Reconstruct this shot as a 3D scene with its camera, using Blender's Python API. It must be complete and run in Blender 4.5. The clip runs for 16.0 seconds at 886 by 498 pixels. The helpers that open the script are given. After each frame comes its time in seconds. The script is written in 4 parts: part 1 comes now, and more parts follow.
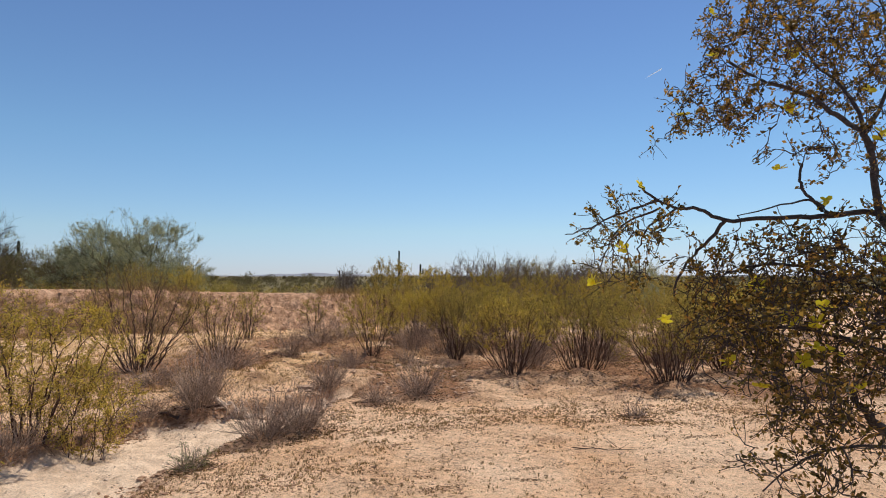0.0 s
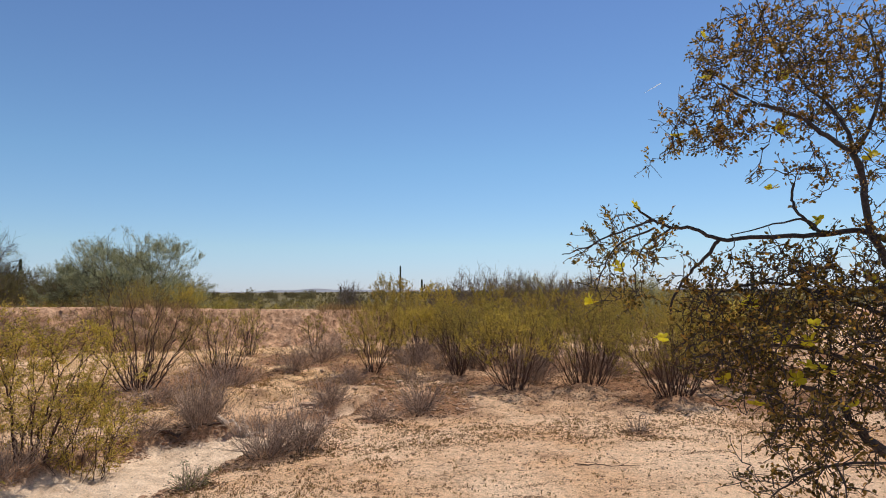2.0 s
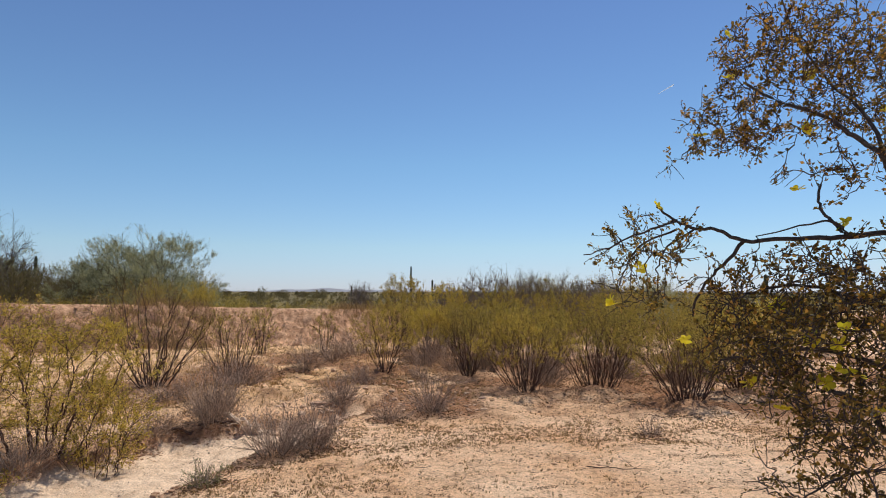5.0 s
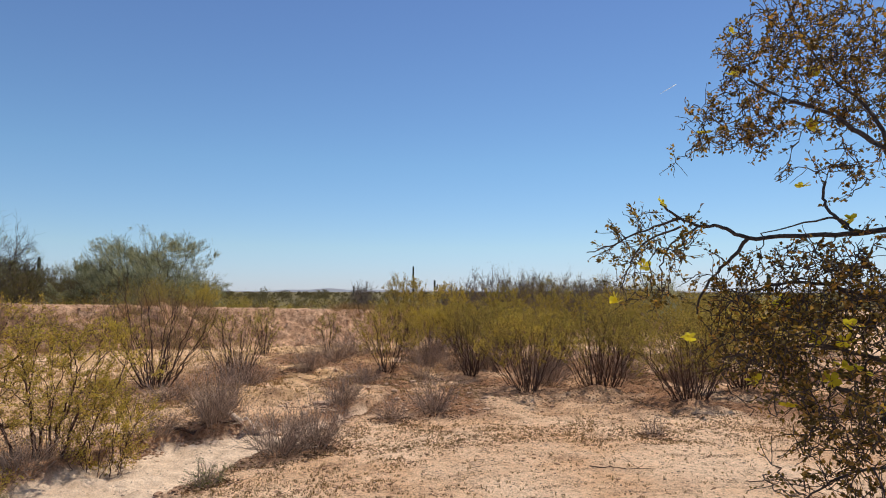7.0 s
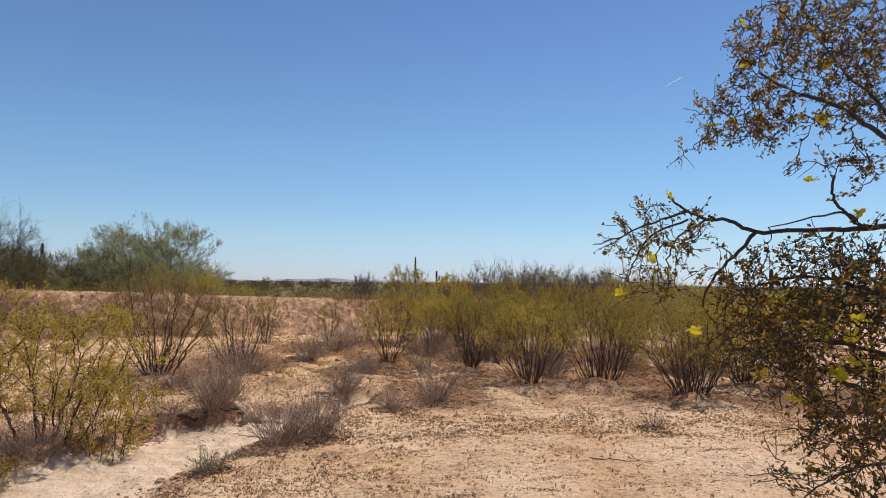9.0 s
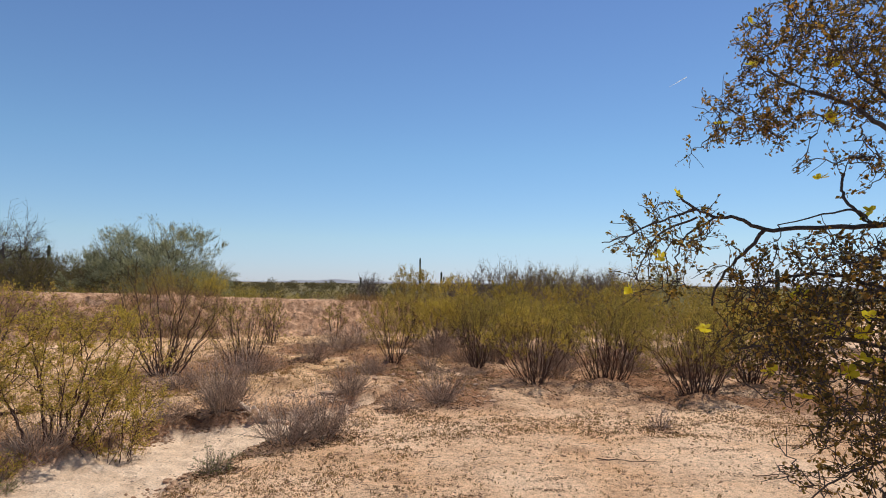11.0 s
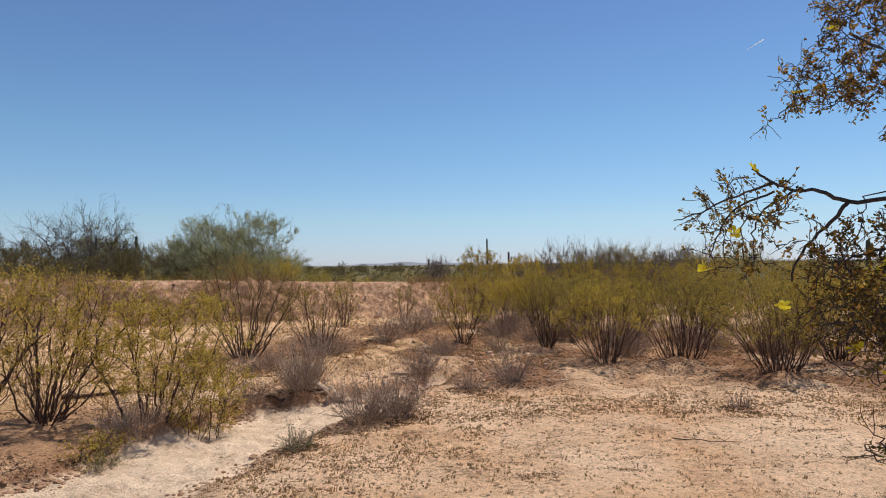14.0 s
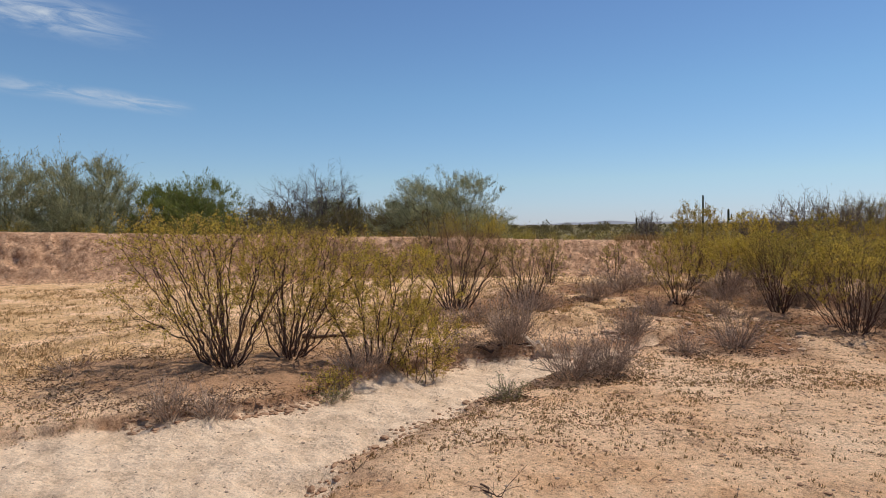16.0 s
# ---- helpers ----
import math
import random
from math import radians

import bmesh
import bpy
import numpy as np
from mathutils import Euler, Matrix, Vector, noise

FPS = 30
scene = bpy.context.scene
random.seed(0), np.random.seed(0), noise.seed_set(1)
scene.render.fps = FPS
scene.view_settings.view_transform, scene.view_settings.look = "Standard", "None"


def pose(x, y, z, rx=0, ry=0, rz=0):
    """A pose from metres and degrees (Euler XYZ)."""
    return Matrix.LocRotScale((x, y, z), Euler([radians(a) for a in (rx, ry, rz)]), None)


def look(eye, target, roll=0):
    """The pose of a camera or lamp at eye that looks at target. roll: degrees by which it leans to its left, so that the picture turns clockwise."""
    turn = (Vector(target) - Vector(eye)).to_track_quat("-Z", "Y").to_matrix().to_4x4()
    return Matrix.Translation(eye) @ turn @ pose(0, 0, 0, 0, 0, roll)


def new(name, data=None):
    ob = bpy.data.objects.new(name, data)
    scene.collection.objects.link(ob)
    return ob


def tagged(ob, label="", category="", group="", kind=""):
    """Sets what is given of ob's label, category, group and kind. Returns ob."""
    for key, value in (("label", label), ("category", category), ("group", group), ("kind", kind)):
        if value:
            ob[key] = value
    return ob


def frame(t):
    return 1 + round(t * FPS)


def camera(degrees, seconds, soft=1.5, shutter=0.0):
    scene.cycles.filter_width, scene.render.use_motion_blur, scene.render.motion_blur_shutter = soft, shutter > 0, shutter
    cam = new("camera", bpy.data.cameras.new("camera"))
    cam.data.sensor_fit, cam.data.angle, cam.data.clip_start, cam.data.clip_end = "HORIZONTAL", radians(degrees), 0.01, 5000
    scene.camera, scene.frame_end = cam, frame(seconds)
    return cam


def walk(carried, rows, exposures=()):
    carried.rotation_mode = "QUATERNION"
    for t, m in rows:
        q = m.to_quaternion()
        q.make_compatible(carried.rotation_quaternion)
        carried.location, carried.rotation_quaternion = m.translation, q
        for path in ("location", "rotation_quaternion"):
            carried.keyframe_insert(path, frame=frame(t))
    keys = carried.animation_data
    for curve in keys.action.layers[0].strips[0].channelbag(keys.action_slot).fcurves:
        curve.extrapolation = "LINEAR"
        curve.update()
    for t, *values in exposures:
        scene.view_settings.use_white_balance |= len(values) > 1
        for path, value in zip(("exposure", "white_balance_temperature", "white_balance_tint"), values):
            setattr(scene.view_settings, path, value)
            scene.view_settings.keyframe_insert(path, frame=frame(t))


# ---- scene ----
cam = camera(70.36, 16.0, soft=1.0)
PATH = [
    (0, (-0.000, -0.000, 1.600), -1.53, 2.48, -0.01),
    (0.5, (-0.004, -0.009, 1.603), -1.64, 2.74, -0.06),
    (1, (-0.003, -0.013, 1.605), -1.06, 3.17, 0.01),
    (1.5, (0.005, -0.021, 1.611), -1.11, 3.65, -0.10),
    (2, (0.004, -0.019, 1.609), -1.42, 3.85, -0.38),
    (2.5, (-0.002, -0.021, 1.606), -1.08, 3.82, -0.24),
    (3, (-0.006, -0.021, 1.608), -0.66, 4.03, -0.19),
    (3.5, (-0.005, -0.016, 1.608), -0.47, 3.88, 0.15),
    (4, (-0.008, -0.015, 1.608), -0.73, 3.97, 0.39),
    (4.5, (-0.012, -0.013, 1.608), -0.57, 3.91, 0.22),
    (7, (-0.015, -0.009, 1.603), -0.24, 3.92, 0.07),
    (7.5, (-0.018, -0.004, 1.603), -0.44, 3.66, 0.16),
    (8, (-0.017, -0.011, 1.604), -0.70, 3.49, 0.68),
    (8.5, (-0.020, -0.008, 1.604), -0.40, 3.34, 0.78),
    (9, (-0.022, -0.007, 1.602), -0.04, 3.10, 0.73),
    (11.5, (-0.030, -0.012, 1.597), 0.69, 3.20, 0.54),
    (12, (-0.026, -0.018, 1.604), 1.32, 3.13, 0.61),
    (12.5, (-0.014, -0.020, 1.614), 0.82, 3.04, -0.09),
    (13, (-0.022, -0.025, 1.605), 1.50, 3.07, 0.09),
    (13.5, (-0.037, -0.040, 1.598), 4.08, 2.10, -0.63),
    (14, (-0.034, -0.035, 1.601), 6.46, 1.45, -0.75),
    (14.5, (-0.060, -0.052, 1.593), 8.98, 0.92, -0.18),
    (15, (-0.087, -0.024, 1.590), 12.97, -0.44, 0.75),
    (15.5, (-0.113, 0.018, 1.555), 19.71, -1.36, -0.50),
    (16, (-0.118, 0.061, 1.548), 24.89, -2.06, -0.74),
]
walk(cam, [(t, pose(*eye, 90 + tilt, 0, turn) @ pose(0, 0, 0, 0, 0, roll)) for t, eye, turn, tilt, roll in PATH],
     [(0.0, 0.0), (13.0, 0.0), (16.0, -0.11)])

# ---------------------------------------------------------------- light
SUN_AZ, SUN_EL = radians(34), radians(62)          # to the right of +y, above the horizon
SKY_STRENGTH, SUN_STRENGTH = 0.134, 3.8

world = bpy.data.worlds.new("desert_sky")
scene.world = world
world.use_nodes = True
wn, wl = world.node_tree.nodes, world.node_tree.links
wn.clear()
sky = wn.new("ShaderNodeTexSky")
sky.sky_type, sky.sun_disc = "NISHITA", False
sky.sun_elevation, sky.sun_rotation = SUN_EL, SUN_AZ
sky.altitude, sky.air_density, sky.dust_density, sky.ozone_density = 600, 1.15, 0.0, 3.5
# two wisps of thin cirrus low in the sky to the left, as noise stretched along their line
geo = wn.new("ShaderNodeTexCoord")
CIRRUS = Vector((-0.7835, 0.5783, 0.2272)).normalized()          # the middle of the wisps
ALONG = Vector((0.5770, 0.8129, -0.0794))
# each wisp: its line across, half width, and where it fades at both ends
WISPS = [(0.050, 0.036, (-0.30, -0.15), (0.09, -0.03)), (-0.045, 0.017, (-0.20, 0.02), (0.14, 0.07))]
ALONG = (ALONG - CIRRUS * ALONG.dot(CIRRUS)).normalized()
ACROSS = CIRRUS.cross(ALONG).normalized()
ACROSS = ACROSS if ACROSS.z > 0 else -ACROSS


def sky_dot(axis):
    d = wn.new("ShaderNodeVectorMath")
    d.operation = "DOT_PRODUCT"
    d.inputs[1].default_value = axis
    wl.new(geo.outputs["Generated"], d.inputs[0])
    return d.outputs["Value"]


def sky_math(kind, a, b):
    m = wn.new("ShaderNodeMath")
    m.operation = kind
    for slot, v in zip(m.inputs, (a, b)):
        if isinstance(v, (int, float)):
            slot.default_value = v
        else:
            wl.new(v, slot)
    return m.outputs["Value"]


def sky_fade(value, at_none, at_full):
    f = wn.new("ShaderNodeMapRange")
    f.interpolation_type = "SMOOTHSTEP"
    f.inputs["From Min"].default_value, f.inputs["From Max"].default_value = at_none, at_full
    wl.new(value, f.inputs["Value"])
    return f.outputs["Result"]


cirrus_a, cirrus_b, cirrus_c = sky_dot(ALONG), sky_dot(ACROSS), sky_dot(CIRRUS)
plane = wn.new("ShaderNodeCombineXYZ")
wl.new(sky_math("MULTIPLY", cirrus_a, 9.0), plane.inputs["X"])
wl.new(sky_math("MULTIPLY", cirrus_b, 46.0), plane.inputs["Y"])
wisps = wn.new("ShaderNodeTexNoise")
wisps.inputs["Scale"].default_value, wisps.inputs["Detail"].default_value, wisps.inputs["Roughness"].default_value = 1.3, 7, 0.62
wisps.inputs["Distortion"].default_value = 0.7
wl.new(plane.outputs["Vector"], wisps.inputs["Vector"])
bands = None
for line, half, left, right in WISPS:
    off = sky_math("ABSOLUTE", sky_math("SUBTRACT", cirrus_b, line), 0)
    band = sky_math("MULTIPLY", sky_fade(off, half, 0.0), sky_math("MULTIPLY", sky_fade(cirrus_a, left[0], left[1]), sky_fade(cirrus_a, right[0], right[1])))
    bands = band if bands is None else sky_math("MAXIMUM", bands, band)
bands = sky_math("MULTIPLY", bands, sky_fade(cirrus_c, 0.5, 0.9))
both = wn.new("ShaderNodeMath")
both.operation = "MULTIPLY"
mixer = wn.new("ShaderNodeMix")
mixer.data_type = "RGBA"
mixer.inputs["B"].default_value = (4.1, 4.7, 5.5, 1)
back = wn.new("ShaderNodeBackground")
back.inputs["Strength"].default_value = SKY_STRENGTH
wout = wn.new("ShaderNodeOutputWorld")
wl.new(bands, both.inputs[0])
wl.new(sky_fade(wisps.outputs["Fac"], 0.34, 0.74), both.inputs[1])
wl.new(both.outputs["Value"], mixer.inputs["Factor"])
# clear dry air: a purer blue than the sky model gives, most of all near the horizon
split = wn.new("ShaderNodeSeparateXYZ")
clear = wn.new("ShaderNodeValToRGB")
while len(clear.color_ramp.elements) < 5:
    clear.color_ramp.elements.new(0.5)
# overhead, out of view, the sky is dimmed and greyed to warm the shade
for stop, (at, tint) in zip(clear.color_ramp.elements, ((0.0, (0.475, 0.575, 0.93)), (0.07, (0.585, 0.675, 0.81)), (0.2, (0.58, 0.705, 0.79)), (0.48, (0.55, 0.605, 0.745)), (0.85, (0.37, 0.36, 0.34)))):
    stop.position, stop.color = at, (*tint, 1)
pure = wn.new("ShaderNodeMix")
pure.data_type, pure.blend_type = "RGBA", "MULTIPLY"
pure.inputs["Factor"].default_value = 1.0
wl.new(geo.outputs["Generated"], split.inputs["Vector"])
wl.new(split.outputs["Z"], clear.inputs["Fac"])
wl.new(sky.outputs["Color"], pure.inputs["A"])
wl.new(clear.outputs["Color"], pure.inputs["B"])
wl.new(pure.outputs["Result"], mixer.inputs["A"])
wl.new(mixer.outputs["Result"], back.inputs["Color"])
wl.new(back.outputs["Background"], wout.inputs["Surface"])

sun = new("sun", bpy.data.lights.new("sun", "SUN"))
sun.data.energy, sun.data.angle, sun.data.color = SUN_STRENGTH, radians(0.53), (1.0, 0.93, 0.82)
sun_way = Vector((math.sin(SUN_AZ) * math.cos(SUN_EL), math.cos(SUN_AZ) * math.cos(SUN_EL), math.sin(SUN_EL)))
sun.matrix_world = look(sun_way * 60, (0, 0, 0))


# ---------------------------------------------------------------- materials
def material(name, rough=0.9):
    m = bpy.data.materials.new(name)
    m.use_nodes = True
    b = m.node_tree.nodes["Principled BSDF"]
    b.inputs["Roughness"].default_value = rough
    b.inputs["Specular IOR Level"].default_value = 0.25
    return m, m.node_tree.nodes, m.node_tree.links, b


def ramp(n, stops):
    r = n.new("ShaderNodeValToRGB")
    while len(r.color_ramp.elements) < len(stops):
        r.color_ramp.elements.new(0.5)
    for e, (at, c) in zip(r.color_ramp.elements, stops):
        e.position, e.color = at, (*c, 1)
    return r


def noise_node(n, l, scale, detail=4, rough=0.6, vector=None):
    t = n.new("ShaderNodeTexNoise")
    t.inputs["Scale"].default_value, t.inputs["Detail"].default_value, t.inputs["Roughness"].default_value = scale, detail, rough
    if vector is None:
        vector = n.new("ShaderNodeTexCoord").outputs["Object"]
    l.new(vector, t.inputs["Vector"])
    return t


def mix_colour(n, l, a, b, fac, kind="MIX"):
    x = n.new("ShaderNodeMix")
    x.data_type, x.blend_type = "RGBA", kind
    for key, value in (("A", a), ("B", b), ("Factor", fac)):
        if isinstance(value, (tuple, float, int)):
            x.inputs[key].default_value = (*value, 1) if isinstance(value, tuple) else value
        else:
            l.new(value, x.inputs[key])
    return x.outputs["Result"]


def leaf_material(name, stops, lets_light=0.4, rough=0.6, patch=0.5, patch_tint=(1.3, 1.1, 0.7), gold=(1.0, 1.0, 1.0)):
    """Foliage: every leaf takes its own tone, larger patches lean to another tint, and light comes through."""
    m, n, l, b = material(name, rough)
    g = n.new("ShaderNodeNewGeometry")
    r = ramp(n, stops)
    l.new(g.outputs["Random Per Island"], r.inputs["Fac"])
    big = noise_node(n, l, 1.6, 3)
    lo = n.new("ShaderNodeMapRange")
    lo.inputs["From Min"].default_value, lo.inputs["From Max"].default_value = 0.4, 0.65
    lo.inputs["To Max"].default_value = patch
    l.new(big.outputs["Fac"], lo.inputs["Value"])
    c = mix_colour(n, l, r.outputs["Color"], patch_tint, lo.outputs["Result"], "MULTIPLY")
    l.new(c, b.inputs["Base Color"])
    tr = n.new("ShaderNodeBsdfTranslucent")
    l.new(mix_colour(n, l, c, gold, 1.0, "MULTIPLY"), tr.inputs["Color"])
    mx = n.new("ShaderNodeMixShader")
    mx.inputs["Fac"].default_value = lets_light
    l.new(b.outputs["BSDF"], mx.inputs[1])
    l.new(tr.outputs["BSDF"], mx.inputs[2])
    l.new(mx.outputs["Shader"], n["Material Output"].inputs["Surface"])
    return m


def bark_material(name, dark, light, scale=30.0, rough=0.85, uneven=0.0):
    m, n, l, b = material(name, rough)
    t = noise_node(n, l, scale, 5)
    big = noise_node(n, l, 2.5, 2)
    r = ramp(n, [(0.3, dark), (0.7, light)])
    l.new(t.outputs["Fac"], r.inputs["Fac"])
    c = mix_colour(n, l, r.outputs["Color"], (0.75, 0.7, 0.68), big.outputs["Fac"], "MULTIPLY")
    if uneven:
        # each stalk weathers to its own tone
        own = ramp(n, [(0.0, (1 - uneven,) * 3), (0.7, (1.0, 1.0, 1.0)), (1.0, (1 + 0.5 * uneven,) * 3)])
        l.new(n.new("ShaderNodeNewGeometry").outputs["Random Per Island"], own.inputs["Fac"])
        c = mix_colour(n, l, c, own.outputs["Color"], 1.0, "MULTIPLY")
    l.new(c, b.inputs["Base Color"])
    bump = n.new("ShaderNodeBump")
    bump.inputs["Strength"].default_value, bump.inputs["Distance"].default_value = 0.5, 0.003
    l.new(t.outputs["Fac"], bump.inputs["Height"])
    l.new(bump.outputs["Normal"], b.inputs["Normal"])
    return m


def ground_material():
    """Desert soil: pale wash sand, pinkish crust, straw-coloured field and reddish spoil bank, told apart by soil kind."""
    m, n, l, b = material("desert_soil", 0.95)
    pos = n.new("ShaderNodeTexCoord").outputs["Object"]
    def soil(key):
        a = n.new("ShaderNodeAttribute")
        a.attribute_name = key
        return a.outputs["Fac"]
    fine = noise_node(n, l, 55, 6, 0.75, pos)
    mid = noise_node(n, l, 5.0, 6, 0.65, pos)
    big = noise_node(n, l, 0.55, 5, 0.6, pos)
    crust = ramp(n, [(0.32, (0.46, 0.265, 0.15)), (0.52, (0.585, 0.36, 0.205)), (0.72, (0.68, 0.455, 0.28))])
    l.new(mid.outputs["Fac"], crust.inputs["Fac"])
    wide = n.new("ShaderNodeMapRange")
    wide.inputs["From Min"].default_value, wide.inputs["From Max"].default_value, wide.inputs["To Max"].default_value = 0.40, 0.60, 0.85
    l.new(big.outputs["Fac"], wide.inputs["Value"])
    pale = mix_colour(n, l, crust.outputs["Color"], (0.735, 0.525, 0.355), wide.outputs["Result"])
    sand = ramp(n, [(0.3, (0.61, 0.435, 0.295)), (0.5, (0.75, 0.565, 0.41)), (0.7, (0.84, 0.655, 0.49))])
    l.new(mid.outputs["Fac"], sand.inputs["Fac"])
    field = ramp(n, [(0.36, (0.44, 0.275, 0.13)), (0.5, (0.61, 0.39, 0.205)), (0.62, (0.76, 0.52, 0.33))])
    fmix = noise_node(n, l, 1.3, 6, 0.7, pos)
    l.new(fmix.outputs["Fac"], field.inputs["Fac"])
    spoil = ramp(n, [(0.36, (0.29, 0.155, 0.088)), (0.5, (0.47, 0.275, 0.165)), (0.64, (0.62, 0.395, 0.25))])
    l.new(mid.outputs["Fac"], spoil.inputs["Fac"])
    far = ramp(n, [(0.4, (0.10, 0.085, 0.035)), (0.65, (0.21, 0.165, 0.075))])
    l.new(big.outputs["Fac"], far.inputs["Fac"])
    # litter brown, also the tone of the painted bush and bank shade
    litter = ramp(n, [(0.36, (0.125, 0.052, 0.026)), (0.5, (0.25, 0.12, 0.058)), (0.62, (0.42, 0.23, 0.125)), (0.74, (0.62, 0.40, 0.24))])
    ln = noise_node(n, l, 11, 8, 0.85, pos)
    l.new(ln.outputs["Fac"], litter.inputs["Fac"])
    c = mix_colour(n, l, pale, sand.outputs["Color"], soil("wash"))
    c = mix_colour(n, l, c, field.outputs["Color"], soil("field"))
    c = mix_colour(n, l, c, spoil.outputs["Color"], soil("spoil"))
    c = mix_colour(n, l, c, far.outputs["Color"], soil("scrub"))
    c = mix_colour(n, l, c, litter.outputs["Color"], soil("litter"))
    grain = ramp(n, [(0.33, (0.44, 0.38, 0.34)), (0.44, (1.04, 1.03, 1.02)), (0.64, (1.36, 1.33, 1.30))])
    l.new(fine.outputs["Fac"], grain.inputs["Fac"])
    c = mix_colour(n, l, c, grain.outputs["Color"], 0.8, "MULTIPLY")
    crumb = noise_node(n, l, 17, 5, 0.7, pos)
    crusty = ramp(n, [(0.35, (0.50, 0.44, 0.40)), (0.43, (1.05, 1.05, 1.06)), (0.64, (1.34, 1.34, 1.35))])
    l.new(crumb.outputs["Fac"], crusty.inputs["Fac"])
    loose = n.new("ShaderNodeMapRange")
    loose.inputs["To Min"].default_value, loose.inputs["To Max"].default_value = 0.75, 0.2
    l.new(soil("wash"), loose.inputs["Value"])
    c = mix_colour(n, l, c, crusty.outputs["Color"], loose.outputs["Result"], "MULTIPLY")
    speck = noise_node(n, l, 34, 4, 0.7, pos)
    where = noise_node(n, l, 1.4, 5, 0.65, pos)
    both = n.new("ShaderNodeMath")
    both.operation = "MULTIPLY_ADD"
    both.inputs[1].default_value = 0.7
    l.new(where.outputs["Fac"], both.inputs[0])
    l.new(speck.outputs["Fac"], both.inputs[2])
    cut = n.new("ShaderNodeMapRange")
    cut.inputs["From Min"].default_value, cut.inputs["From Max"].default_value, cut.inputs["To Max"].default_value = 0.93, 1.02, 0.75
    l.new(both.outputs["Value"], cut.inputs["Value"])
    dry = n.new("ShaderNodeMath")
    dry.operation = "SUBTRACT"
    dry.use_clamp = True
    l.new(cut.outputs["Result"], dry.inputs[0])
    l.new(soil("wash"), dry.inputs[1])
    c = mix_colour(n, l, c, (0.20, 0.115, 0.065), dry.outputs["Value"])
    l.new(c, b.inputs["Base Color"])
    add = n.new("ShaderNodeMath")
    add.operation = "MULTIPLY_ADD"
    add.inputs[1].default_value = 0.35
    l.new(fine.outputs["Fac"], add.inputs[0])
    lump = n.new("ShaderNodeMath")
    lump.operation = "MULTIPLY_ADD"
    lump.inputs[1].default_value = 0.8
    l.new(crumb.outputs["Fac"], lump.inputs[0])
    l.new(mid.outputs["Fac"], lump.inputs[2])
    l.new(lump.outputs["Value"], add.inputs[2])
    bump = n.new("ShaderNodeBump")
    bump.inputs["Strength"].default_value, bump.inputs["Distance"].default_value = 0.85, 0.055
    l.new(add.outputs["Value"], bump.inputs["Height"])
    l.new(bump.outputs["Normal"], b.inputs["Normal"])
    return m


SOIL = ground_material()
NEAR_BARK = bark_material("creosote_bark_near", (0.045, 0.036, 0.032), (0.13, 0.11, 0.10), 160)
# darker than the other creosote leaves: backlit shade is put into the colour
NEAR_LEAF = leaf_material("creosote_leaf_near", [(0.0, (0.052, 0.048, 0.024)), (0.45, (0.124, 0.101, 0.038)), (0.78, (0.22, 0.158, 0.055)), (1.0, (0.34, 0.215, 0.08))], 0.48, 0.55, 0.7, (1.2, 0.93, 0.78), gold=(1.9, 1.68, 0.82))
PETAL = leaf_material("yellow_petal", [(0.0, (0.70, 0.56, 0.02)), (1.0, (0.82, 0.74, 0.06))], 0.5, 0.6, 0.0)
STEM = bark_material("creosote_stem", (0.058, 0.033, 0.025), (0.185, 0.11, 0.082), 40, uneven=0.4)
LEAF = leaf_material("creosote_leaf", [(0.0, (0.25, 0.19, 0.05)), (0.5, (0.46, 0.355, 0.085)), (0.85, (0.63, 0.48, 0.125)), (1.0, (0.58, 0.38, 0.15))], 0.52, patch_tint=(1.06, 1.0, 0.8), gold=(1.36, 1.34, 0.82))
LEAF_DULL = leaf_material("creosote_leaf_dull", [(0.0, (0.20, 0.158, 0.05)), (0.6, (0.395, 0.318, 0.08)), (1.0, (0.53, 0.38, 0.13))], 0.55, gold=(1.15, 1.15, 0.9))
DRY = bark_material("dry_twig", (0.27, 0.19, 0.14), (0.73, 0.56, 0.435), 9, uneven=0.65)
DRY_LEAF = leaf_material("dry_leaf", [(0.0, (0.19, 0.115, 0.078)), (0.6, (0.42, 0.285, 0.205)), (1.0, (0.64, 0.47, 0.34))], 0.3, 0.9, 0.4, (0.8, 0.8, 0.85))
GREY_LEAF = leaf_material("grey_green_leaf", [(0.0, (0.14, 0.155, 0.06)), (1.0, (0.32, 0.32, 0.14))], 0.3, 0.9, 0.4)
PALO_BARK = bark_material("palo_verde_bark", (0.15, 0.145, 0.07), (0.32, 0.30, 0.16), 12)
PALO_LEAF = leaf_material("palo_verde_twigs", [(0.0, (0.21, 0.21, 0.13)), (0.6, (0.39, 0.39, 0.25)), (1.0, (0.52, 0.50, 0.345))], 0.5, 0.6, 0.6, (0.88, 0.84, 0.80), gold=(1.2, 1.2, 1.0))
GREEN_LEAF = leaf_material("fresh_green_twigs", [(0.0, (0.14, 0.17, 0.045)), (0.6, (0.24, 0.27, 0.075)), (1.0, (0.36, 0.35, 0.115))], 0.5, 0.6, 0.6, (0.8, 0.8, 0.75))
PALO_LIMB = bark_material("palo_verde_limb", (0.06, 0.05, 0.035), (0.17, 0.15, 0.09), 12)
MESQUITE_BARK = bark_material("mesquite_bark", (0.10, 0.08, 0.072), (0.25, 0.20, 0.18), 14, uneven=0.3)
BARE_BARK = bark_material("bare_mesquite_bark", (0.19, 0.145, 0.115), (0.42, 0.335, 0.27), 14, uneven=0.4)
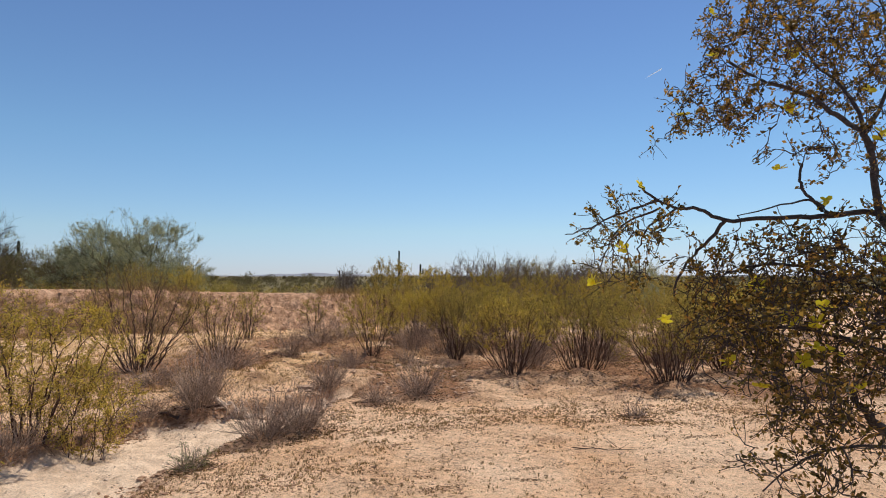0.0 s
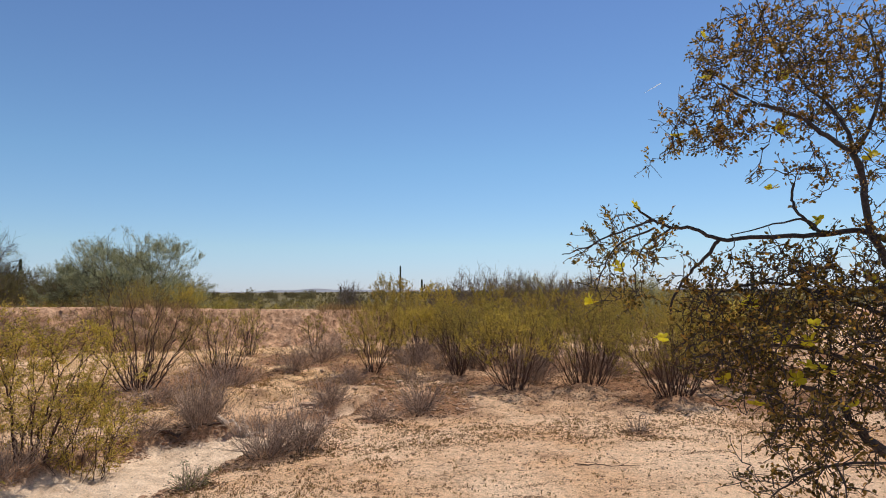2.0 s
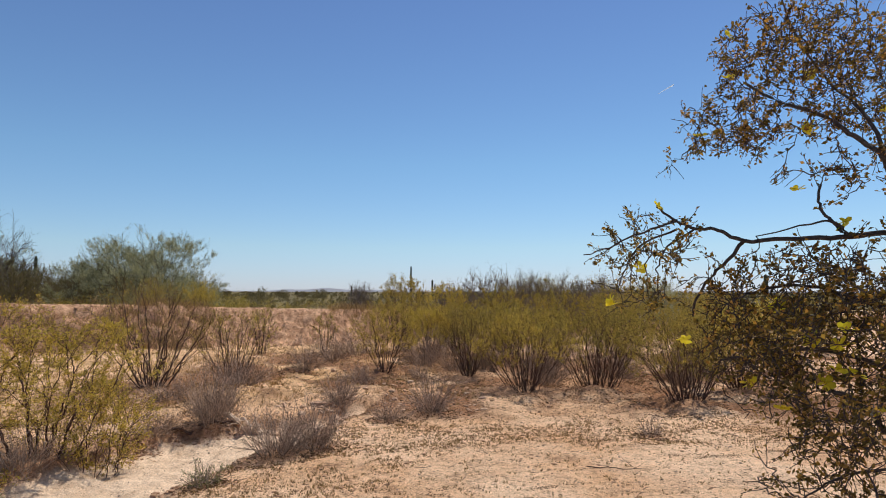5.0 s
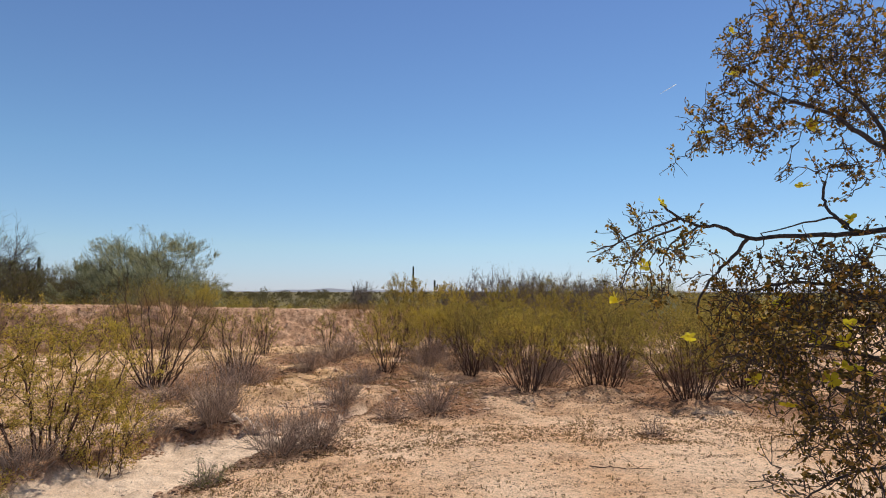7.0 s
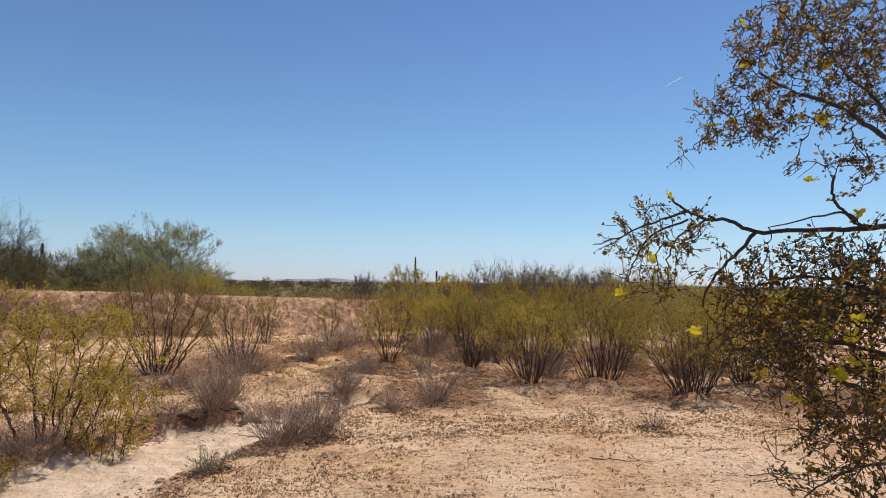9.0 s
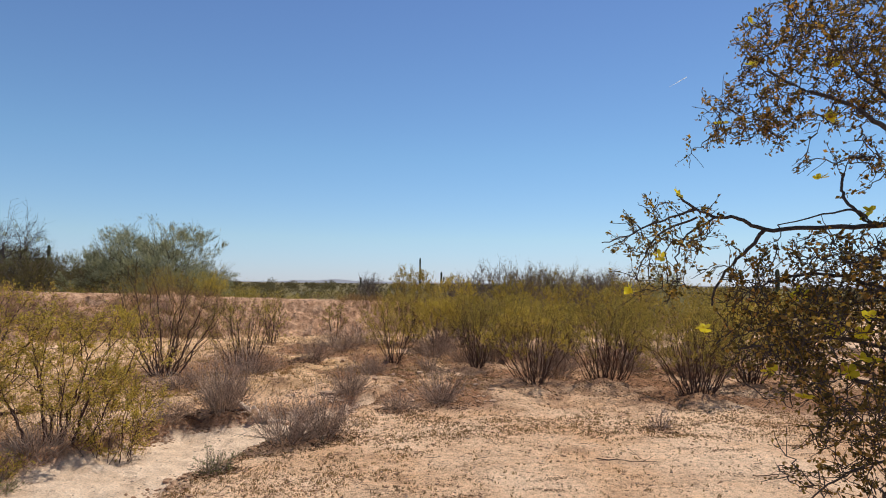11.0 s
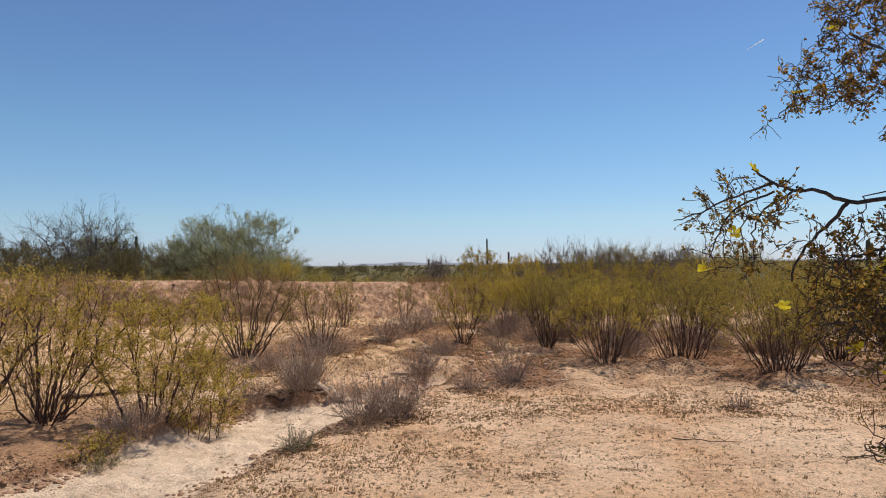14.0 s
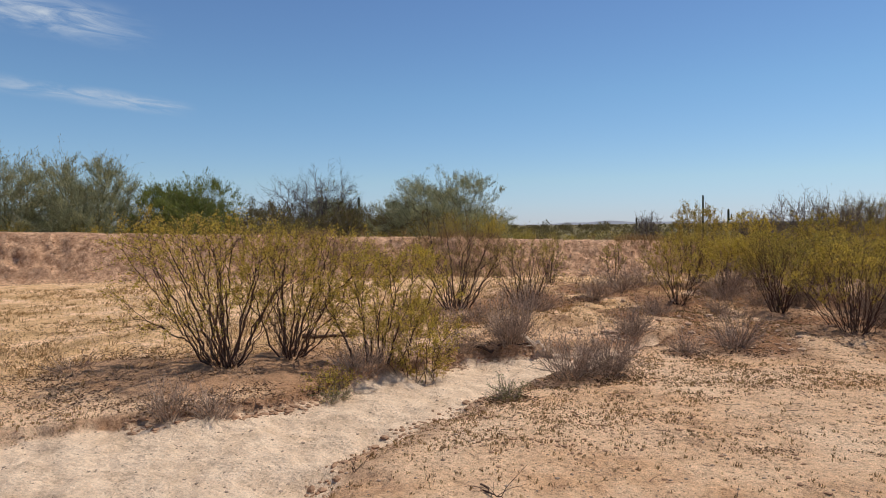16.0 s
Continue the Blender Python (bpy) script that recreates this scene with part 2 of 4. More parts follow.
SCRUB_LEAF = leaf_material("far_scrub", [(0.0, (0.11, 0.09, 0.045)), (0.5, (0.20, 0.17, 0.075)), (0.85, (0.30, 0.25, 0.10)), (1.0, (0.32, 0.22, 0.13))], 0.4, 0.9, 0.8, (0.7, 0.65, 0.7))
GRASS = leaf_material("dry_grass", [(0.0, (0.27, 0.165, 0.075)), (0.6, (0.45, 0.295, 0.14)), (1.0, (0.57, 0.40, 0.21))], 0.4, 0.9, 0.4)
WEED = leaf_material("dry_weed", [(0.0, (0.19, 0.12, 0.06)), (0.6, (0.36, 0.25, 0.125)), (1.0, (0.52, 0.38, 0.20))], 0.3, 0.9, 0.4)
CACTUS = bark_material("saguaro_skin", (0.045, 0.06, 0.035), (0.10, 0.12, 0.065), 6)
LOG = bark_material("weathered_wood", (0.58, 0.43, 0.31), (0.97, 0.82, 0.66), 26)
CLOD = bark_material("dry_clod", (0.36, 0.21, 0.125), (0.56, 0.36, 0.23), 18)
PALE_CLOD = bark_material("caked_soil", (0.47, 0.29, 0.18), (0.78, 0.57, 0.41), 22)
CHAFF = leaf_material("chaff", [(0.0, (0.09, 0.05, 0.03)), (0.6, (0.22, 0.125, 0.07)), (0.9, (0.36, 0.23, 0.13)), (1.0, (0.5, 0.38, 0.26))], 0.2, 0.9, 0.4, (0.8, 0.75, 0.7))
CRUMB = bark_material("dark_crumb", (0.07, 0.045, 0.03), (0.20, 0.13, 0.09), 25)
STONE = bark_material("desert_stone", (0.22, 0.15, 0.11), (0.48, 0.36, 0.27), 18)
HILL, hn, hl, hb = material("hazy_hills", 1.0)
hb.inputs["Base Color"].default_value = (0.26, 0.27, 0.31, 1)
TRAIL, tn, tl, tb = material("ice_trail", 1.0)
glow_through = tn.new("ShaderNodeBsdfTranslucent")
glow_through.inputs["Color"].default_value = (0.95, 0.95, 0.95, 1)
tl.new(glow_through.outputs["BSDF"], tn["Material Output"].inputs["Surface"])


# ---------------------------------------------------------------- mesh helpers
def mesh(name, verts, faces, mat, parent=None, smooth=False):
    me = bpy.data.meshes.new(name)
    me.from_pydata(verts, [], faces)
    me.materials.append(mat)
    if smooth:
        me.polygons.foreach_set("use_smooth", [True] * len(me.polygons))
    me.update()
    ob = new(name, me)
    if parent is not None:
        ob.parent = parent
    return ob


def leaves_mesh(name, quads, mat, parent=None):
    """quads: an array (n, 4, 3): n separate four-cornered leaves in one mesh."""
    n = len(quads)
    me = bpy.data.meshes.new(name)
    me.vertices.add(n * 4)
    me.vertices.foreach_set("co", np.asarray(quads, dtype=np.float32).ravel())
    me.loops.add(n * 4)
    me.loops.foreach_set("vertex_index", np.arange(n * 4, dtype=np.int32))
    me.polygons.add(n)
    me.polygons.foreach_set("loop_start", np.arange(0, n * 4, 4, dtype=np.int32))
    me.polygons.foreach_set("loop_total", np.full(n, 4, dtype=np.int32))
    me.materials.append(mat)
    me.update(calc_edges=True)
    me.validate()
    ob = new(name, me)
    if parent is not None:
        ob.parent = parent
    return ob


def unit(v):
    return v / np.maximum(np.linalg.norm(v, axis=-1, keepdims=True), 1e-9)


def leaf_quads(rng, at, along, length, width, fold=0.25, jitter=0.7):
    """Diamond leaves at the points, pointing roughly along, each turned its own way."""
    n = len(at)
    d = unit(unit(along) + rng.normal(0, jitter, (n, 3)))
    side = unit(np.cross(d, rng.normal(0, 1, (n, 3))))
    up = np.cross(side, d)
    L = (length * rng.uniform(0.6, 1.25, n))[:, None]
    W = (width * rng.uniform(0.6, 1.25, n))[:, None]
    mid = at + d * L * 0.5 + up * W * fold
    return np.stack([at, mid + side * W * 0.5, at + d * L, mid - side * W * 0.5], 1)


class Wood:
    """Collects tapered limbs into one mesh, and remembers the pieces that carry leaves."""

    def __init__(self, seed):
        self.rng = random.Random(seed)
        self.np = np.random.default_rng(seed)
        self.verts, self.faces, self.bearing, self.rich = [], [], [], []

    def tube(self, pts, r0, r1, sides=4):
        base, n = len(self.verts), len(pts)
        for i, p in enumerate(pts):
            d = (pts[min(i + 1, n - 1)] - pts[max(i - 1, 0)])
            d = d.normalized() if d.length > 1e-9 else Vector((0, 0, 1))
            a = d.orthogonal().normalized()
            b = d.cross(a)
            r = r0 + (r1 - r0) * i / (n - 1)
            for k in range(sides):
                t = 2 * math.pi * k / sides
                self.verts.append(p + (a * math.cos(t) + b * math.sin(t)) * r)
        for i in range(n - 1):
            for k in range(sides):
                q = base + i * sides + k
                w = base + i * sides + (k + 1) % sides
                self.faces.append((q, w, w + sides, q + sides))
        self.faces.append(tuple(range(base + (n - 1) * sides, base + n * sides)))

    def limb(self, start, way, length, steps, r0, r1, wander=0.18, rise=0.0, sides=4):
        """A limb that wanders and bends up (rise above 0) or droops; returns its points."""
        p, d, pts = start.copy(), way.normalized(), [start.copy()]
        for _ in range(steps):
            d = (d + Vector((self.rng.gauss(0, wander), self.rng.gauss(0, wander), self.rng.gauss(0, wander) + rise))).normalized()
            p = p + d * (length / steps)
            pts.append(p.copy())
        self.tube(pts, r0, r1, sides)
        return pts

    def bears(self, pts, frm=0.0):
        k = int(len(pts) * frm)
        lush = math.exp(self.rng.gauss(0, 0.9))
        for a, b in zip(pts[k:-1], pts[k + 1:]):
            self.bearing.append((*a, *b))
            self.rich.append(lush)

    def spread(self, count, off, clump=0.0):
        """Points scattered along the leaf-bearing pieces, and the directions of these pieces."""
        s = np.array(self.bearing)
        a, b = s[:, :3], s[:, 3:]
        w = np.linalg.norm(b - a, axis=1) * np.array(self.rich)
        if clump:
            # leaves gather into plumes with gaps between them
            wave = np.sin(a[:, 0] / clump + 1.7 * np.sin(a[:, 2] / clump)) * np.sin(a[:, 1] / clump + 0.6) + np.sin(a[:, 2] * 1.3 / clump + a[:, 0] * 0.7 / clump)
            w = w * np.clip(0.55 + 0.6 * wave, 0.06, 1.6)
        pick = self.np.choice(len(s), count, p=w / w.sum())
        f = self.np.random((count, 1))
        return a[pick] * (1 - f) + b[pick] * f + self.np.normal(0, off, (count, 3)), (b - a)[pick]


def halves(gen, g):
    """Two neighbouring groups of the points."""
    i = int(gen.integers(len(g)))
    a = g[i]
    b = g[int(np.argmax(np.linalg.norm(g - a, axis=1) * gen.uniform(0.6, 1.0, len(g))))]
    for _ in range(3):
        near = np.linalg.norm(g - a, axis=1) < np.linalg.norm(g - b, axis=1)
        if near.all() or not near.any():
            near = np.arange(len(g)) < len(g) // 2
            break
        a, b = g[near].mean(0), g[~near].mean(0)
    return g[near], g[~near]


def branching(main, fine, p, d, g, tip, power=0.42, grow=(0.30, 0.48), lift=0.25, bend=0.05, few=3, spur=(0.05, 0.14), spurs=2, far=False):
    """A limb from p, heading d, that forks again and again until a twig ends at each of the points g."""
    gen, rng = main.np, main.rng
    work = [(p, d, g, 0)]
    while work:
        p, d, g, deep = work.pop()
        n = len(g)
        c = g.mean(0) if n > 1 else g[0]
        q = p + (c - p) * (1.0 if n == 1 else gen.uniform(*grow))
        length = float(np.linalg.norm(q - p))
        e = unit(unit(q - p) + np.array([0, 0, lift]) + gen.normal(0, 0.15, 3))
        s1, s2 = p + d * length * 0.38, q - e * length * 0.30
        ts = (0, 0.5, 1.0) if far and n < 12 else (0, 0.25, 0.5, 0.75, 1.0) if far or n < 12 else (0, 0.17, 0.33, 0.5, 0.67, 0.83, 1.0)
        pts = []
        for t in ts:
            v = p * (1 - t) ** 3 + s1 * 3 * t * (1 - t) ** 2 + s2 * 3 * t * t * (1 - t) + q * t ** 3
            pts.append(Vector(v + gen.normal(0, bend * length * 0.5, 3) * (0 if t in (0, 1.0) else 1)))
        r0, r1 = tip * n ** power, tip * max(n * 0.6, 0.5) ** power
        w = main if n > few else fine
        w.tube(pts, r0, r1, 5 if n > 30 else (4 if n > few and not far else 3))
        if n <= few:
            fine.bears(pts, 0.2 if n == 1 else 0.4)
            for k in range(spurs):
                j = rng.randint(1, len(pts) - 1)
                way = (pts[j] - pts[j - 1]).normalized()
                fine.bears(fine.limb(pts[j], turned(rng, (way + Vector((0, 0, lift))).normalized(), rng.uniform(18, 50)), rng.uniform(*spur), 2, tip * 0.75, tip * 0.45, 0.16, lift * 0.3, 3))
        if n > 1:
            out = unit(np.array(pts[-1] - pts[-2]))
            for part in halves(gen, g):
                work.append((np.array(pts[-1]), unit(out + 0.5 * unit(part.mean(0) - q)), part, deep + 1))


def turned(rng, way, angle):
    """way bent by about that many degrees to a random side."""
    side = way.orthogonal().normalized()
    side.rotate(Matrix.Rotation(rng.uniform(0, 2 * math.pi), 3, way))
    return (way * math.cos(radians(angle)) + side * math.sin(radians(angle))).normalized()


def thing(name, x, y, z, label, category, group=""):
    ob = new(name)
    ob.empty_display_size = 0.1
    ob.location = (x, y, z)
    return tagged(ob, label, category, group)


# ---------------------------------------------------------------- ground
LATTICE = np.random.default_rng(7).random((256, 256))


def value_noise(x, y):
    i, j = np.floor(x).astype(int), np.floor(y).astype(int)
    u, v = x - i, y - j
    u, v = u * u * (3 - 2 * u), v * v * (3 - 2 * v)
    g = lambda a, b: LATTICE[a % 256, b % 256]
    return (g(i, j) * (1 - u) + g(i + 1, j) * u) * (1 - v) + (g(i, j + 1) * (1 - u) + g(i + 1, j + 1) * u) * v


def fbm(x, y, scale, octaves=4):
    out, amp = 0.0, 1.0
    for k in range(octaves):
        out = out + amp * (value_noise(x * scale + 17.3 * k, y * scale + 5.1 * k) - 0.5)
        scale, amp = scale * 2.03, amp * 0.5
    return out


def smooth(a, b, x):
    t = np.clip((x - a) / (b - a), 0, 1)
    return t * t * (3 - 2 * t)


# the dry wash: its middle line and half width, towards the thicket
WASH = np.array([(-9.0, -2.5, 1.7), (-5.7, 0.5, 1.6), (-4.3, 2.0, 1.45), (-3.58, 3.2, 1.10), (-3.16, 4.4, 0.62), (-2.97, 5.4, 0.62), (-2.77, 6.26, 0.71), (-2.50, 7.00, 0.71), (-2.08, 7.63, 0.50), (-1.50, 8.2, 0.24), (-1.28, 8.9, 0.14), (-1.1, 9.4, 0.02)])
BERM = radians(26)


def wash_distance(x, y):
    """How far outside the wash a place lies (negative inside), and on which side of its middle line."""
    best, side = np.full(np.shape(x), 1e9), np.zeros(np.shape(x))
    for (ax, ay, aw), (bx, by, bw) in zip(WASH[:-1], WASH[1:]):
        dx, dy = bx - ax, by - ay
        t = np.clip(((x - ax) * dx + (y - ay) * dy) / (dx * dx + dy * dy), 0, 1)
        px, py = ax + t * dx, ay + t * dy
        d = np.hypot(x - px, y - py) - (aw + t * (bw - aw))
        s = np.sign(dx * (y - py) - dy * (x - px))
        side = np.where(d < best, s, side)
        best = np.minimum(best, d)
    return best, side


def soil_at(x, y):
    """Height and soil kinds at places x, y (arrays)."""
    u, s = x * math.cos(BERM) + y * math.sin(BERM), -x * math.sin(BERM) + y * math.cos(BERM)
    r = np.hypot(x, y)
    wd, side = wash_distance(x, y)
    wd = wd + 0.22 * fbm(x, y, 1.6, 3) + 0.08 * fbm(x, y, 7.0, 2)
    wash = 1 - smooth(-0.10, 0.10, wd)
    bank = np.where(side > 0, smooth(-0.02, 0.09, wd + 0.10 * fbm(x, y, 5.0, 2)), smooth(-0.14, 0.42, wd + 0.35 * fbm(x, y, 2.6, 3)))
    z = -(0.085 + 0.035 * smooth(5.2, 6.8, y)) * (1 - bank) * (1 - smooth(11, 14, r))
    z = z + 0.10 * fbm(x, y, 0.33, 3) * smooth(2, 7, r) + 0.028 * fbm(x, y, 2.3, 4) + 0.010 * fbm(x, y, 9, 2) * (1 - smooth(20, 40, r))
    # broken, hummocky soil round the thicket
    edge = y + 1.1 * fbm(x, y, 0.8, 4) - 0.9 * smooth(0.5, -3.0, x)
    rough = smooth(7.3, 8.8, edge) * (1 - smooth(15, 18, y)) * smooth(-6.5, -4.0, x) * (1 - smooth(9, 12, x)) * (1 - wash)
    z = z + rough * (0.20 * np.abs(fbm(x, y, 1.1, 4)) + 0.06 * fbm(x, y, 4.5, 3)) + wash * (1 - smooth(9, 14, r)) * (0.075 * fbm(x, y, 3.1, 4) - 0.02)
    crest = np.clip(1.2 - 0.027 * (u + 1.3), 0.35, 1.6)
    wob = s + 0.35 * fbm(x, y, 0.45, 3)
    rise = smooth(19.2, 21.4, wob)
    back = smooth(22.0, 29.0, s)
    # slumped ledges cut into the upper face
    k = rise * 3 + 0.9 * fbm(x, y, 0.7, 4)
    ledge = np.clip((np.floor(k) + smooth(0.55, 0.95, k - np.floor(k))) / 3 - 0.3 * fbm(x, y, 0.7, 4), 0, 1.02)
    cutaway = smooth(-0.10, 0.16, fbm(x, y, 0.5, 3)) * smooth(0.03, 0.25, rise) * (1 - smooth(0.90, 1.0, rise))
    rise = rise + 0.75 * cutaway * (ledge - rise)
    ridge = rise * (crest - back * (crest - 0.55))
    face = smooth(18.9, 19.6, wob) * (1 - smooth(21.6, 23.0, s))
    z = z * (1 - 0.5 * rise) + ridge + (0.4 + 0.6 * smooth(-10, -4, u)) * face * (1 - 0.75 * smooth(20.9, 21.5, s)) * (0.22 * fbm(x, y, 1.3, 4) - 0.30 * np.abs(fbm(x, y, 2.2, 4)) + 0.24 * fbm(x, y, 4.5, 3))
    # hollows scooped out under the crest
    z = z - 0.20 * smooth(0.05, 0.22, fbm(x, y, 1.15, 3)) * smooth(20.1, 20.5, wob) * (1 - smooth(21.0, 21.3, wob)) * (1 - smooth(-6, -2, u))
    z = z + smooth(60, 500, s) * 0.9 * fbm(x, y, 0.012, 3)
    field = smooth(0.5, 2.4, wd + 1.0 * fbm(x, y, 0.5, 3)) * np.where(side > 0, 1, 0) * smooth(6.0, 9.0, r) * (1 - face)
    scrub = smooth(22.5, 27, s)
    return z, dict(wash=wash, field=np.clip(field, 0, 1) * (1 - scrub), spoil=np.clip(face, 0, 1), scrub=scrub, rough=rough)


def height(x, y):
    return float(soil_at(np.array([float(x)]), np.array([float(y)]))[0][0])


LITTER = [(-5.9, 4.7, 1.0), (-4.4, 5.5, 1.1), (-6.5, 4.9, 0.8), (-5.0, 4.6, 0.8), (-3.5, 5.7, 0.8)]          # plan of leaf litter, with bush shade painted into its soil: x, y, radius


def ground():
    """One sheet to the horizon: fine in the open side, coarse behind."""
    az = np.concatenate([np.arange(-48, 72, 0.24), np.arange(72, 312, 2.5)])
    rings = np.concatenate([np.linspace(0.0, 2.4, 10)[1:], 2.4 * np.exp(np.arange(1, 539) * 0.006), [66, 72, 80, 90, 105, 125, 150, 190, 250, 330, 450, 650, 950, 1500, 2400, 4200]])
    A, R = np.meshgrid(np.radians(az), rings)
    x, y = -np.sin(A) * R, np.cos(A) * R
    z, kinds = soil_at(x, y)
    litter_shade = np.zeros_like(z)
    for lx, ly, lr in LITTER:
        d = np.hypot(x - lx, y - ly) + 0.5 * lr * fbm(x, y, 2.5, 3)
        litter_shade = np.maximum(litter_shade, (1 - smooth(0.5 * lr, lr, d)) * (0.85 + 0.15 * smooth(6.0, 8.0, np.float64(ly))))
        z = z + 0.03 * (1 - smooth(0.0, lr, d)) * (R > 3)
    broken = kinds.pop("rough")
    # besides real litter, this dark tone deepens the shade under bushes and thicket
    kinds["litter"] = np.clip(np.maximum(litter_shade * 0.76, broken * np.clip(0.60 + 0.16 * smooth(-1.2, 0.5, x) + 3.2 * fbm(x, y, 0.9, 4), 0, 0.95)), 0, 1)
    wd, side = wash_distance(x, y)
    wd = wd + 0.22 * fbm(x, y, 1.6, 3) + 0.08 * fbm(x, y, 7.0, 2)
    # left bank: undercut shade painted into the soil, along with its reddish dirt
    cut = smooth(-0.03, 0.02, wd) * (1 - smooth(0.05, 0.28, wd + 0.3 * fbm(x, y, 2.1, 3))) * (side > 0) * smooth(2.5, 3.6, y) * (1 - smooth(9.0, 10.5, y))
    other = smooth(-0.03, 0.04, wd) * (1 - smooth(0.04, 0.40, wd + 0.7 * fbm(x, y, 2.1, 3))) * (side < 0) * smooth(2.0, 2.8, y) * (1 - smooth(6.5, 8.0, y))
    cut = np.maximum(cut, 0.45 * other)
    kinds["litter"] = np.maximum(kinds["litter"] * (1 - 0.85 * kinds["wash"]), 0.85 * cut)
    nr, na = z.shape
    verts = np.stack([x, y, z], -1).reshape(-1, 3)
    i = np.arange(nr - 1)[:, None] * na
    j, k = np.arange(na)[None, :], (np.arange(na)[None, :] + 1) % na
    quads = np.stack([i + j, i + na + j, i + na + k, i + k], -1).reshape(-1, 4)
    c = len(verts)
    verts = np.vstack([verts, [[0, 0, height(0, 0)]]])
    fan = [(c, int(a), int(b)) for a, b in zip(j[0], k[0])]
    me = bpy.data.meshes.new("ground")
    me.from_pydata(verts.tolist(), [], fan + quads.tolist())
    me.materials.append(SOIL)
    me.polygons.foreach_set("use_smooth", [True] * len(me.polygons))
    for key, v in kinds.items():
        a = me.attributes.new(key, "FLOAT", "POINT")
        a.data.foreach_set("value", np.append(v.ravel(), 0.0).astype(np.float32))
    me.update()
    ob = new("ground", me)
    if me.polygons[len(fan) + 5].normal.z < 0:
        me.flip_normals()
    return tagged(ob, "pinkish desert soil with pale wash and spoil bank", "ground", kind="structure")


# ---------------------------------------------------------------- plants
def creosote(x, y, h, w, label, seed, leaves=3200, dull=False, stems=18, lean=(0.0, 0.0), leaf=0.024, thick=0.009, group="creosote bushes", split=False, foot=0.12, twigs=300, skirt=0.35, bare=0):
    """A creosote bush: crooked stems that rise fan-wise from one foot and branch into a vase-shaped crown."""
    wood = Wood(seed)
    rng, gen = wood.rng, wood.np
    ob = thing("creosote_bush", x, y, height(x, y) - 0.02, label, "bush", group)
    wave = gen.uniform(0, 6.3, 3)

    def rim(z, a):
        t = z / h
        out = 0.34 + 0.66 * np.clip(t / 0.62, 0, 1) ** 0.8
        cap = np.sqrt(np.clip(1 - np.clip((t - 0.62) / 0.42, 0, 1) ** 2, 0, 1))
        return 0.5 * w * out * cap * (1 + 0.16 * np.sin(2 * a + wave[0]) + 0.12 * np.sin(5 * a + wave[1] + 5 * t))

    a, z = gen.uniform(0, 2 * np.pi, twigs), h * (skirt + (1.0 - skirt) * gen.random(twigs) ** 0.70)
    r = rim(z, a) * gen.random(twigs) ** 0.45
    goals = np.stack([np.cos(a) * r + lean[0] * z / h, np.sin(a) * r + lean[1] * z / h, z], -1)
    goals[:, 2] += 0.07 * h * np.sin(7 * goals[:, 0] / w + wave[2]) * np.sin(6 * goals[:, 1] / w + wave[0])
    # each stem serves the twigs nearest to its own slant
    a = 2 * np.pi * (np.arange(stems) + gen.random(stems)) / stems
    slant = gen.random(stems) ** 0.6
    heads = np.stack([np.cos(a) * slant * w * 0.46 + lean[0] * 0.7, np.sin(a) * slant * w * 0.46 + lean[1] * 0.7, np.full(stems, h * 0.7)], -1)
    own = np.argmin(np.linalg.norm(unit(goals)[:, None] - unit(heads)[None], axis=2) + gen.normal(0, 0.05, (twigs, stems)), axis=1)
    for i in range(stems):
        mine = goals[own == i]
        if not len(mine):
            continue
        out = np.array([math.cos(a[i]), math.sin(a[i]), 0.0]) * slant[i]
        start = out * foot * w + np.append(gen.normal(0, 0.015, 2), 0.0)
        # stems leave the foot slantwise and bend upright
        way = unit(unit(mine.mean(0) - start) + 0.38 * out + gen.normal(0, 0.12, 3) * np.array([1, 1, 0.3]))
        trunk = Wood(seed * 50 + i)
        branching(trunk, wood, start, way, mine, 0.0017, math.log(max(thick * rng.uniform(0.6, 1.3) / 0.0017, 1.5)) / math.log(max(len(mine), 3)), (0.30, 0.52), 0.26, 0.055, 2, (0.04, 0.15), 3 if split else 2, not split)
        if split and trunk.verts:
            mesh("stem", trunk.verts, trunk.faces, STEM, ob)
        else:
            base = len(wood.verts)
            wood.verts.extend(trunk.verts)
            wood.faces.extend(tuple(v + base for v in f) for f in trunk.faces)
    for _ in range(bare):
        # leafless whips low in the bush
        t, n = rng.uniform(0, 2 * math.pi), rng.random() ** 0.6
        start = Vector((math.cos(t) * foot * w * n, math.sin(t) * foot * w * n, 0))
        way = Vector((math.cos(t) * 0.55 * n + rng.gauss(0, 0.15), math.sin(t) * 0.55 * n + rng.gauss(0, 0.15), 1))
        pts = wood.limb(start, way, h * rng.uniform(0.3, 0.72), 6, 0.0042, 0.0014, 0.13, 0.05, 3)
        for v in (2, 3, 4, 5):
            wood.limb(pts[v], turned(rng, (pts[v] - pts[v - 1]).normalized(), rng.uniform(20, 50)), rng.uniform(0.08, 0.22), 3, 0.002, 0.001, 0.18, 0.05, 3)
    mesh("branchwork", wood.verts, wood.faces, STEM, ob)
    p, d = wood.spread(leaves, 0.014)
    leaves_mesh("foliage", leaf_quads(gen, p, d, leaf, leaf * 0.55), LEAF_DULL if dull else LEAF, ob)
    LITTER.append((x, y, w * 0.55))
    return ob


